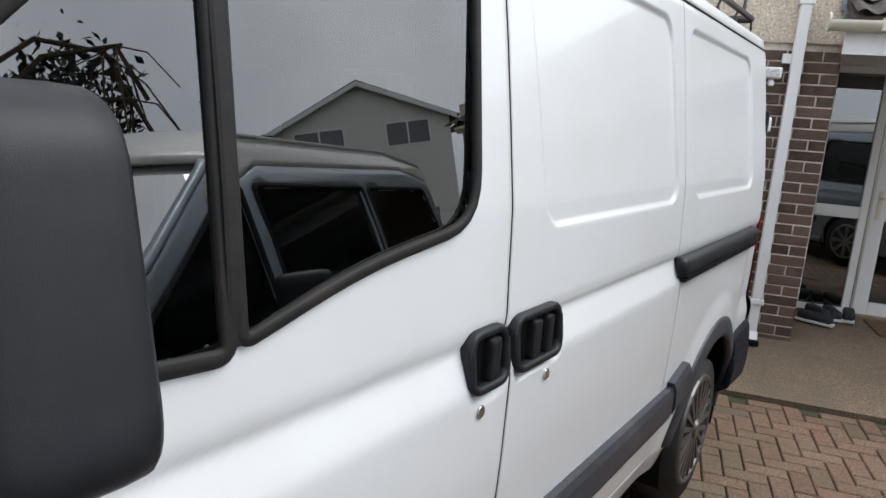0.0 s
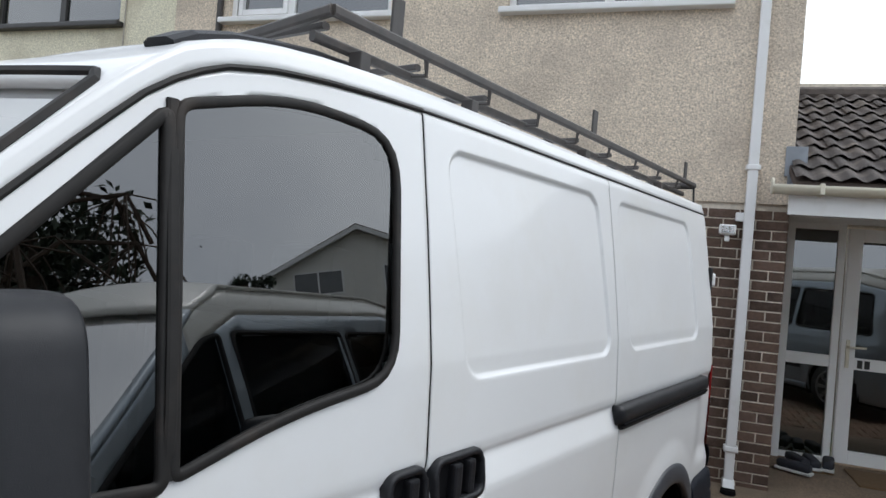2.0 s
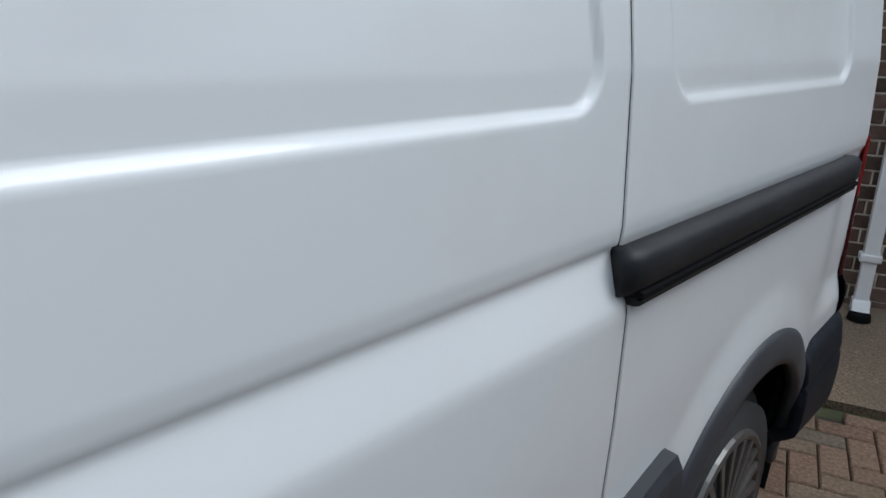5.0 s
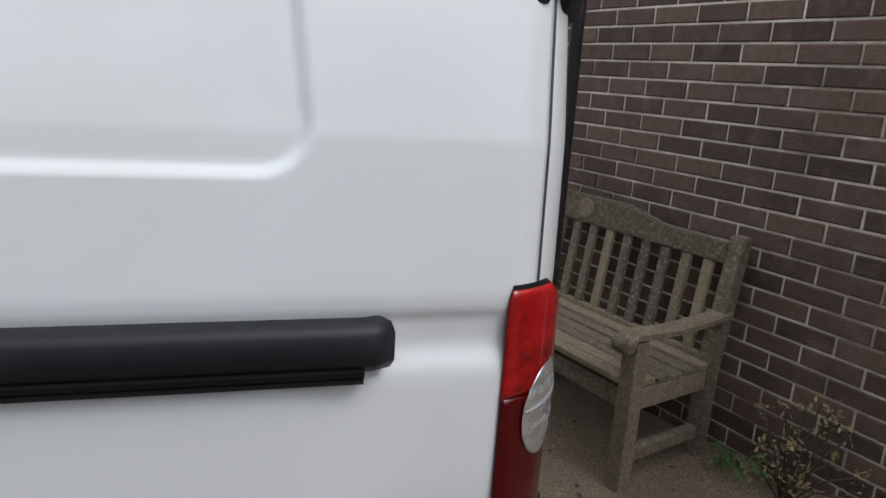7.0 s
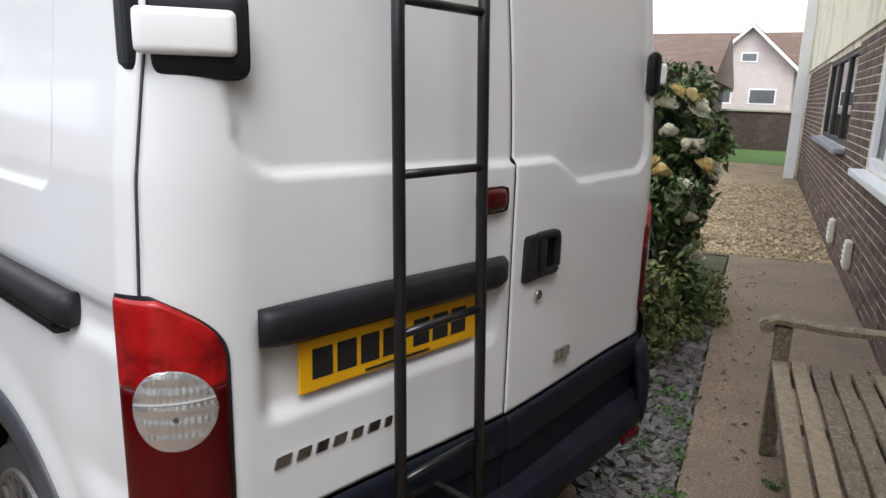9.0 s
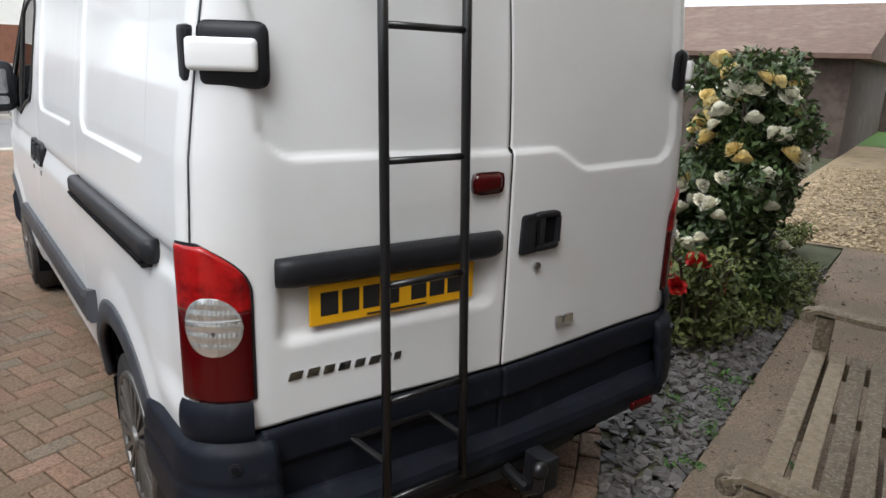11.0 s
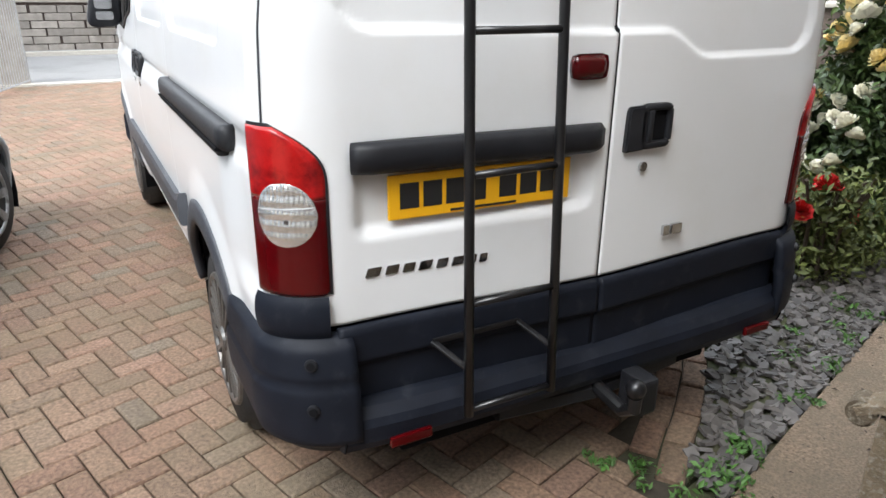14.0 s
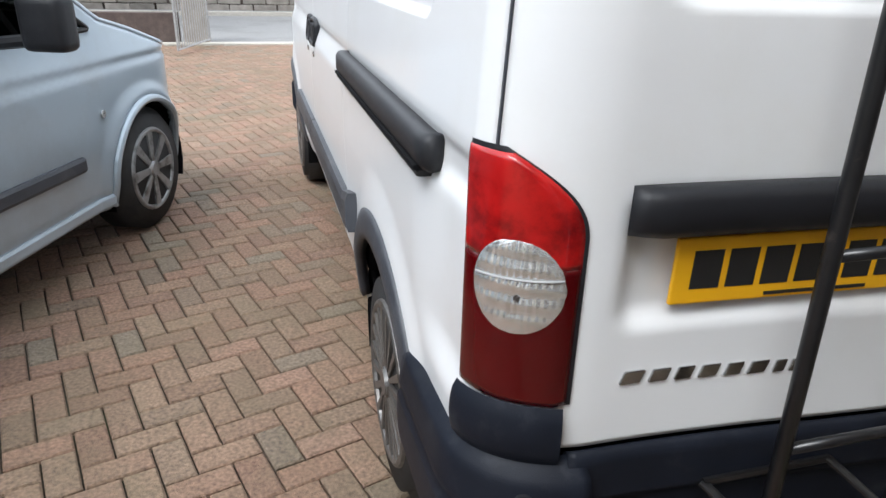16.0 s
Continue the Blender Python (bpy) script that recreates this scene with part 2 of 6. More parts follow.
WHITE_WALL = mat("white_render", (0.72, 0.70, 0.66), 0.9, var=0.06, scale=3, bump=0.3, bscale=60)
GALV = mat("galvanised_steel", (0.33, 0.33, 0.33), 0.5, metal=0.5, var=0.2, scale=20)
MAT_BR = mat("doormat_fibre", (0.16, 0.10, 0.05), 0.95, var=0.4, scale=80, bump=0.8, bscale=200)
SHOE = mat("dark_shoe_fabric", (0.02, 0.022, 0.03), 0.7, var=0.3, scale=40)
SOLE = mat("white_sole", (0.6, 0.6, 0.6), 0.6, var=0.1)
SEAT = mat("grey_seat_cloth", (0.05, 0.055, 0.065), 0.9, var=0.25, scale=30)
DRY = mat("dry_leaf", (0.26, 0.20, 0.09), 0.8, var=0.35, scale=12, island=0.4)
CURTAIN = mat("pale_room_wall", (0.30, 0.27, 0.23), 0.9, var=0.1, scale=2)


# ---- building helpers ----
def part(name, bm, material, parent=None, label="", smooth=False, kind=""):
    me = bpy.data.meshes.new(name)
    bm.normal_update()
    bm.to_mesh(me)
    bm.free()
    me.materials.append(material)
    if smooth:
        for p in me.polygons:
            p.use_smooth = True
    ob = new(name, me)
    ob.parent = parent
    return tagged(ob, label=label, kind=kind)


def again(ob, m, parent=None):
    """The same mesh once more, as an object of its own."""
    o = new(ob.name.split(".")[0], ob.data)
    o.parent, o.matrix_basis = parent, m
    return o


def thing(name, label, category, m=None, group="", kind=""):
    ob = new(name)
    ob.empty_display_size = 0.1
    if m is not None:
        ob.matrix_basis = m
    return tagged(ob, label, category, group, kind)


def box(x0, x1, y0, y1, z0, z1, bev=0.0, seg=2, bm=None, m=None):
    own = bmesh.new()
    bmesh.ops.create_cube(own, size=1, matrix=Matrix.Translation(((x0 + x1) / 2, (y0 + y1) / 2, (z0 + z1) / 2)) @ Matrix.Diagonal((x1 - x0, y1 - y0, z1 - z0, 1)))
    if bev:
        bmesh.ops.bevel(own, geom=own.edges[:], offset=bev, segments=seg, affect="EDGES", profile=0.6)
    if m is not None:
        own.transform(m)
    return merge(bm, own)


def merge(bm, own):
    if bm is None:
        return own
    me = bpy.data.meshes.new("tmp")
    own.to_mesh(me)
    own.free()
    bm.from_mesh(me)
    bpy.data.meshes.remove(me)
    return bm


def cyl(r1, r2, depth, m, seg=24, bev=0.0, bm=None):
    own = bmesh.new()
    bmesh.ops.create_cone(own, cap_ends=True, segments=seg, radius1=r1, radius2=r2, depth=depth, matrix=m)
    if bev:
        es = [e for e in own.edges if any(len(f.verts) > 4 for f in e.link_faces)]
        bmesh.ops.bevel(own, geom=es, offset=bev, segments=2, affect="EDGES")
    return merge(bm, own)


def tube(points, r, seg=8, closed=False, bm=None, flat=None):
    """A bar swept along points; flat=(a, b) gives a rounded rectangular section, a along the first side, b up."""
    own = bmesh.new()
    pts = [Vector(p) for p in points]
    n, rings = len(pts), []
    for i, p in enumerate(pts):
        a, b = pts[(i - 1) % n] if closed or i else p, pts[(i + 1) % n] if closed or i < n - 1 else p
        d = (b - a).normalized()
        up = Vector((0, 0, 1)) if abs(d.z) < 0.95 else Vector((0, 1, 0))
        s = d.cross(up).normalized()
        if rings and s.dot(last) < 0:
            s = -s
        last = s
        u = s.cross(d)
        if flat:
            fa, fb = flat
            sec = [(fa, fb * .6), (fa * .6, fb), (-fa * .6, fb), (-fa, fb * .6), (-fa, -fb * .6), (-fa * .6, -fb), (fa * .6, -fb), (fa, -fb * .6)]
            rings.append([own.verts.new(p + s * x + u * y) for x, y in sec])
        else:
            rings.append([own.verts.new(p + (s * math.cos(k * math.tau / seg) + u * math.sin(k * math.tau / seg)) * r) for k in range(seg)])
    m = len(rings[0])
    for i in range(n if closed else n - 1):
        q, w = rings[i], rings[(i + 1) % n]
        for k in range(m):
            own.faces.new((q[k], q[(k + 1) % m], w[(k + 1) % m], w[k]))
    if not closed:
        own.faces.new(rings[0][::-1])
        own.faces.new(rings[-1])
    bmesh.ops.recalc_face_normals(own, faces=own.faces[:])
    return merge(bm, own)


def prism(poly, x0, x1, axis="x", bev=0.0):
    """A flat outline given thickness. axis x: outline in (y, z); y: in (x, z); z: in (x, y)."""
    bm = bmesh.new()
    put = {"x": lambda a, b, c: (c, a, b), "y": lambda a, b, c: (a, c, b), "z": lambda a, b, c: (a, b, c)}[axis]
    v0 = [bm.verts.new(put(a, b, x0)) for a, b in poly]
    v1 = [bm.verts.new(put(a, b, x1)) for a, b in poly]
    k = len(poly)
    for i in range(k):
        bm.faces.new((v0[i], v0[(i + 1) % k], v1[(i + 1) % k], v1[i]))
    bm.faces.new(v0[::-1])
    bm.faces.new(v1)
    bmesh.ops.recalc_face_normals(bm, faces=bm.faces[:])
    if bev:
        bmesh.ops.bevel(bm, geom=bm.edges[:], offset=bev, segments=2, affect="EDGES")
    return bm


def sheet(f, us, vs, keep=None, bm=None):
    """A surface f(u, v) over a grid, without the cells that keep() refuses."""
    own = bmesh.new() if bm is None else bm
    vt = [[own.verts.new(f(u, v)) for v in vs] for u in us]
    for i in range(len(us) - 1):
        for j in range(len(vs) - 1):
            if keep is None or keep((us[i] + us[i + 1]) / 2, (vs[j] + vs[j + 1]) / 2):
                own.faces.new((vt[i][j], vt[i + 1][j], vt[i + 1][j + 1], vt[i][j + 1]))
    bmesh.ops.delete(own, geom=[v for v in own.verts if not v.link_faces], context="VERTS")
    return own


def span(a, b, step):
    k = max(1, math.ceil(abs(b - a) / step))
    return [a + (b - a) * i / k for i in range(k + 1)]


def solid(ob, t):
    md = ob.modifiers.new("thickness", "SOLIDIFY")
    md.thickness, md.offset = t, -1
    return ob


def rrect(x, y, x0, x1, y0, y1, r):
    """Signed distance to a rounded rectangle, negative inside."""
    dx, dy = abs(x - (x0 + x1) / 2) - (x1 - x0) / 2 + r, abs(y - (y0 + y1) / 2) - (y1 - y0) / 2 + r
    return min(max(dx, dy), 0) + math.hypot(max(dx, 0), max(dy, 0)) - r


def ease(x):
    x = min(1, max(0, x))
    return x * x * (3 - 2 * x)


def lerp_table(tab, z):
    for (a, b), (c, d) in zip(tab, tab[1:]):
        if z <= c:
            return b + (d - b) * max(0, (z - a) / (c - a))
    return tab[-1][1]


def inside(px_, py_, poly):
    c = False
    for (x0, y0), (x1, y1) in zip(poly, poly[1:] + poly[:1]):
        if (y0 > py_) != (y1 > py_) and px_ < (x1 - x0) * (py_ - y0) / (y1 - y0) + x0:
            c = not c
    return c


def rounded(poly, r, k=5):
    """A polygon with its corners rounded; r one radius or one for each corner."""
    out, n = [], len(poly)
    for i, p in enumerate(poly):
        rr = r[i] if isinstance(r, (list, tuple)) else r
        p, a, b = Vector(p), Vector(poly[i - 1]), Vector(poly[(i + 1) % n])
        da, db = (a - p), (b - p)
        t = min(rr, da.length * 0.48, db.length * 0.48)
        s, e = p + da.normalized() * t, p + db.normalized() * t
        for j in range(k + 1):
            w = j / k
            q = s * (1 - w) ** 2 + p * 2 * w * (1 - w) + e * w * w
            out.append((q.x, q.y))
    return out


def bars(words_w, h, mater, parent, m, seed=0, label=""):
    """A row of plain bars in place of writing."""
    bm = bmesh.new()
    x = 0
    for w in words_w:
        box(x, x + w, -0.001, 0.001, 0, h, 0, bm=bm)
        x += w * 1.35
    o = part("lettering_bar", bm, mater, parent, label)
    o.matrix_basis = m
    return o


def leaf_ball(bm, c, r, count, size, rng, squash=1.0):
    """Many small leaves spread in an uneven clump."""
    for _ in range(count):
        d = Vector((rng.gauss(0, 1), rng.gauss(0, 1), rng.gauss(0, 1))).normalized()
        p = Vector(c) + Vector((d.x, d.y, d.z * squash)) * r * (rng.random() ** 0.45)
        q = Euler((rng.uniform(-1.1, 1.1), rng.uniform(-1.1, 1.1), rng.uniform(0, 6.3))).to_matrix()
        s = size * rng.uniform(0.6, 1.3)
        pts = [(-s, 0, 0), (-s * .2, s * .45, s * .12), (s, 0, 0), (-s * .2, -s * .45, s * .12)]
        vs = [bm.verts.new(p + q @ Vector(t)) for t in pts]
        bm.faces.new((vs[0], vs[2], vs[1]))
        bm.faces.new((vs[0], vs[3], vs[2]))


HA = math.atan(0.304)
HM = Matrix.Translation((0, 1.46, 0)) @ Matrix.Rotation(HA, 4, "Z")  # house frame: x along the front, -y out of the wall


def hw(u, n, z=0.0):
    return HM @ Vector((u, -n, z))


# ---- ground ----
ground = part("ground", box(-300, 300, -300, 300, -0.4, -0.03), EARTH, None, "dark soil and grass ground round the drive", kind="structure")
EDGE = [(-.25, .25), (-.41, .13), (-.56, .03), (-.73, -.10), (-.88, -.22), (-1.03, -.37), (-1.17, -.56), (-1.27, -.80), (-1.32, -1.10), (-1.33, -1.40)]
DRIVE = EDGE[::-1] + [tuple(hw(6.0, 0.95).xy), (6.6, -11.75), (-1.33, -11.75)]
driveway = part("driveway", prism(DRIVE, -0.035, -0.016, "z"), JOINT, None, "red-brown herringbone block paved driveway", kind="structure")


def apron_z(u, n):
    return 0.012 + (0.02 + 0.10 * ease((u + 0.9) / 1.3)) * min(1, max(0, (0.95 - n) / 0.95))


pavement = part("pavement", sheet(lambda u, n: hw(u, n, apron_z(u, n)), span(-6.2, 6, 0.2)[::-1], span(-1.3, 0.95, 0.15)), CONC, None, "worn brown concrete path along the house wall", kind="structure")
solid(pavement, 0.12)
gravel_path = part("gravel_path", sheet(lambda u, n: hw(u, n, 0.004 + 0.012 * noise.noise((u * 1.5, n * 1.5, 0))), span(-18.5, -6.2, 0.25), span(-0.2, 2.1, 0.2)), GRAVEL_BED, None, "golden gravel path beside the house", kind="structure")
slate_bed = part("slate_bed", prism(EDGE + [(-1.34, -4.0), (-4.4, -4.9), tuple(hw(-6.2, 0.96).xy)], -0.03, -0.004, "z"), EARTH, None, "dark soil bed under slate chippings", kind="structure")
lawn = part("lawn", sheet(lambda u, n: hw(u, n, 0.015), span(-26, -18.5, 0.5), span(-9, 9, 1)), LAWN, None, "short green lawn", kind="structure")
front_kerb = part("kerb", box(-9, 9, -12.0, -11.75, -0.05, 0.03, 0.01), KERB, None, "pale concrete kerb edging", kind="structure")
footway = part("footway", box(-60, 60, -13.4, -12.0, -0.05, 0.0), ASPHALT, None, "grey tarmac footway", kind="structure")
road = part("road", box(-60, 60, -18.2, -13.4, -0.05, -0.02), ASPHALT, None, "pale grey tarmac road", kind="structure")
far_kerb = part("kerb", box(-60, 60, -18.35, -18.2, -0.05, 0.08, 0.01), KERB, None, "concrete kerb across the road", kind="structure")
far_footway = part("footway", box(-60, 60, -19.0, -18.35, -0.05, 0.06), ASPHALT, None, "grey tarmac footway across the road", kind="structure")

# ---- house: brick below, render above ----
BT = 2.23
CU = 1.03
WINDOWS = [(-5.27, -2.05, 1.05, 2.15), (-10.4, -6.9, 1.12, 2.15)]


def panels(u0, u1, z0, z1, holes):
    """Rectangles that fill a wall round its openings."""
    us = sorted({u0, u1, *[c for h in holes for c in h[:2]]})
    out = []
    for a, b in zip(us, us[1:]):
        cut = sorted((h[2], h[3]) for h in holes if h[0] <= a and h[1] >= b)
        z = z0
        for c, d in cut:
            if c > z:
                out.append((a, b, z, c))
            z = d
        if z < z1:
            out.append((a, b, z, z1))
    return out


def wall(name, rects, y0, y1, material, label):
    bm = bmesh.new()
    for a, b, c, d in rects:
        box(a, b, y0, y1, c, d, bm=bm)
    ob = part(name, bm, material, None, label, kind="structure")
    ob.matrix_basis = HM
    return ob


wall_brick = wall("wall_front", panels(-18, CU, -0.3, BT, WINDOWS), 0.008, 0.3, MORTAR, "brown brick lower front wall with pale mortar joints")
UPPER = [(-4.02, -2.3, 3.76, 4.9), (-1.23, 0.48, 3.76, 4.9)]
wall_upper = wall("wall_upper", panels(-4.65, CU, BT, 5.3, UPPER), -0.02, 0.3, PEBBLE, "beige pebbledash upper front wall")
UPPER_N = [(-7.14, -5.36, 3.77, 4.9)]
wall_neighbour = wall("wall_neighbour", panels(-18, -4.655, BT, 5.3, UPPER_N), -0.02, 0.3, CREAM, "cream rendered upper wall of the adjoining house")
wall_side = wall("wall_side", [(0.79, CU, -0.3, 5.3)], 0.301, 8.0, MORTAR, "brown brick side wall of the porch recess")
wall_back = wall("wall_back", [(-18, 6, -0.3, 5.3)], 8.0, 8.3, MORTAR, "plain rear wall")
wall_end = wall("wall_end", [(-18.3, -18.001, -0.3, 5.3)], 0.0, 8.3, CREAM, "plain end wall")
wall_porch_end = wall("wall_porch", [(4.2, 4.5, -0.3, 2.6)], -0.2, 8.0, MORTAR, "plain brick wall beyond the porch")
wall_inner = wall("wall_inner", [(-18, 0.79, -0.1, 5.3)], 3.5, 3.7, CURTAIN, "plain room wall behind the windows")
floor_inner = wall("floor_inside", [(-18, 0.79, -0.1, 0.05)], 0.301, 3.5, CURTAIN, "plain floor inside the house")
roof = part("roof", prism([(-0.4, 5.3), (4.1, 7.6), (8.7, 5.3), (8.7, 5.2), (4.1, 7.45), (-0.4, 5.18)], -18.3, 1.3, "x"), TILE_FAR, None, "brown tiled main roof", kind="structure")
roof.matrix_basis = HM


def window(name, u0, u1, z0, z1, bars_u, material, label, casements=(), sill=True, sill_mat=None):
    w = thing(name, label, "window", HM, kind="structure")
    bm = bmesh.new()
    f, y0, y1 = 0.055, 0.03, 0.1
    box(u0, u0 + f, y0, y1, z0, z1, 0.006, bm=bm)
    box(u1 - f, u1, y0, y1, z0, z1, 0.006, bm=bm)
    box(u0 + f, u1 - f, y0, y1, z0, z0 + f, 0.006, bm=bm)
    box(u0 + f, u1 - f, y0, y1, z1 - f, z1, 0.006, bm=bm)
    for b in bars_u:
        box(b - 0.04, b + 0.04, y0 + 0.002, y1, z0 + f, z1 - f, 0.006, bm=bm)
    part("window_frame", bm, material, w)
    edges = [u0 + f, *bars_u, u1 - f]
    for i, (a, b) in enumerate(zip(edges, edges[1:])):
        if i in casements:
            bm = bmesh.new()
            c = 0.05
            box(a + .03, a + .03 + c, y0 - .02, y0 + .03, z0 + f - .01, z1 - f + .01, 0.008, bm=bm)
            box(b - .03 - c, b - .03, y0 - .02, y0 + .03, z0 + f - .01, z1 - f + .01, 0.008, bm=bm)
            box(a + .03 + c, b - .03 - c, y0 - .018, y0 + .03, z0 + f - .01, z0 + f + c, 0.008, bm=bm)
            box(a + .03 + c, b - .03 - c, y0 - .018, y0 + .03, z1 - f - c, z1 - f + .01, 0.008, bm=bm)
            part("casement", bm, material, w)
        p = part("pane", box(a, b, 0.06, 0.066, z0 + f, z1 - f), HOUSE_GLASS, w)
        p.visible_shadow = False
    if sill:
        part("window_sill", box(u0 - 0.06, u1 + 0.06, -0.11, 0.06, z0 - 0.055, z0 - 0.002, 0.012), sill_mat or material, w)
    return w


window("window_1", -5.27, -2.05, 1.05, 2.15, (-4.4, -2.95), UPVC, "white framed ground floor window with wide sill", (0, 2))
window("window_2", -10.4, -6.9, 1.12, 2.15, (-9.3, -8.1), DARK_FRAME, "dark framed ground floor window of the adjoining house", (), True, LEAD)
window("window_3", -4.02, -2.3, 3.76, 4.9, (-3.36,), UPVC, "white framed upper window with white sill", (0,))
window("window_4", -1.23, 0.48, 3.76, 4.9, (-0.4,), UPVC, "white framed upper window over the van", ())
window("window_5", -7.14, -5.36, 3.77, 4.9, (-6.2,), DARK_FRAME, "dark framed upper window in cream wall", ())


# ---- the white van ----
SXT = [(.30, .905), (.42, .945), (.60, .972), (.9, .984), (1.070, .986), (1.086, .9845), (1.098, .9805), (1.152, .9605), (1.163, .9590), (1.171, .9640), (1.195, .9665), (1.40, .957), (1.55, .937), (1.70, .915), (1.95, .874), (2.02, .85)]
TOP = [(-4.72, .60), (-4.6, .86), (-4.0, 1.15), (-3.30, 1.815), (-3.22, 1.887), (-3.15, 1.935), (-3.07, 1.968), (-2.97, 1.988), (-2.85, 2.001), (-2.70, 2.010), (-2.5, 2.017), (-2.2, 2.02), (-0.02, 2.02)]
WHEELS = (-0.783, -3.864)
GAP_F, GAP_S, GAP_R = -2.54, -1.42, -0.06


def top_z(y):
    return lerp_table(TOP, y)


def side_x(y, z):
    x = lerp_table(SXT, z)
    x *= 1 - 0.16 * ease((-3.7 - y) / 1.1) * 0.6
    for a in WHEELS:
        d = math.hypot(y - a, (z - 0.36) * 0.95)
        x += 0.014 * ease((0.56 - d) / 0.12) * (z < 1.0)
    for y0, y1, zb in ((-2.40, -1.485, 1.348), (-1.30, -0.375, 1.350)):
        d = rrect(y, z, y0 - 0.05 * (z - 1.4) / .5, y1 - 0.05 * (z - 1.4) / .5, zb, 1.9, 0.07)
        x -= 0.010 * ease(-d / 0.009)
    for y0, y1 in ((-2.672, -2.560), (-2.522, -2.311)):
        x -= 0.04 * ease(-rrect(y, z, y0, y1, 1.058, 1.178, 0.022) / 0.010)
    if y > -0.0996:
        x -= 0.189 * (0.9781 - math.sqrt(max(0, 1 - ((y + 0.13) / 0.146) ** 2)))
    return x - 0.020 * ease((y + 0.42) / 0.22) * ease((1.17 - z) / 0.06) * ease((z - 0.72) / 0.1)


def arch_free(y, z):
    return all(math.hypot(y - a, z - 0.36) > 0.405 for a in WHEELS)


WIN_MAIN = rounded([(-3.165, 1.285), (-2.96, 1.345), (-2.668, 1.385), (-2.640, 1.882), (-2.93, 1.900), (-3.165, 1.835)], [.02, .25, .09, .11, .15, .03])
WIN_TRI = rounded([(-3.181, 1.275), (-3.181, 1.822), (-3.70, 1.31)], [.02, .02, .03])
DOOR_F = -3.74
van = thing("van", "white panel van with grey bumpers parked on block paving", "van")


def side_sheet(name, y0, y1, z0, ztop, sign, keep=None, label="", step=0.016, inset=0.0, material=None, mirror_rim=True):
    ys, vs = span(y0, y1, step), span(0, 1, step / 1.5)
    def f(y, v):
        z = z0 + v * (ztop(y) - z0)
        return (sign * (side_x(y, z) - inset), y, z)
    def k(y, v):
        return keep is None or keep(y, z0 + v * (ztop(y) - z0))
    bm = sheet(f, ys if sign > 0 else ys[::-1], vs, k)
    ob = part(name, bm, material or VAN_WHITE, van, label, smooth=True)
    return solid(ob, 0.018)


def door_keep(y, z):
    return arch_free(y, z) and not any(inside(y + a, z + b, w) for w in (WIN_MAIN, WIN_TRI) for a, b in ((0, 0), (.004, 0), (-.004, 0), (0, .004), (0, -.004)))


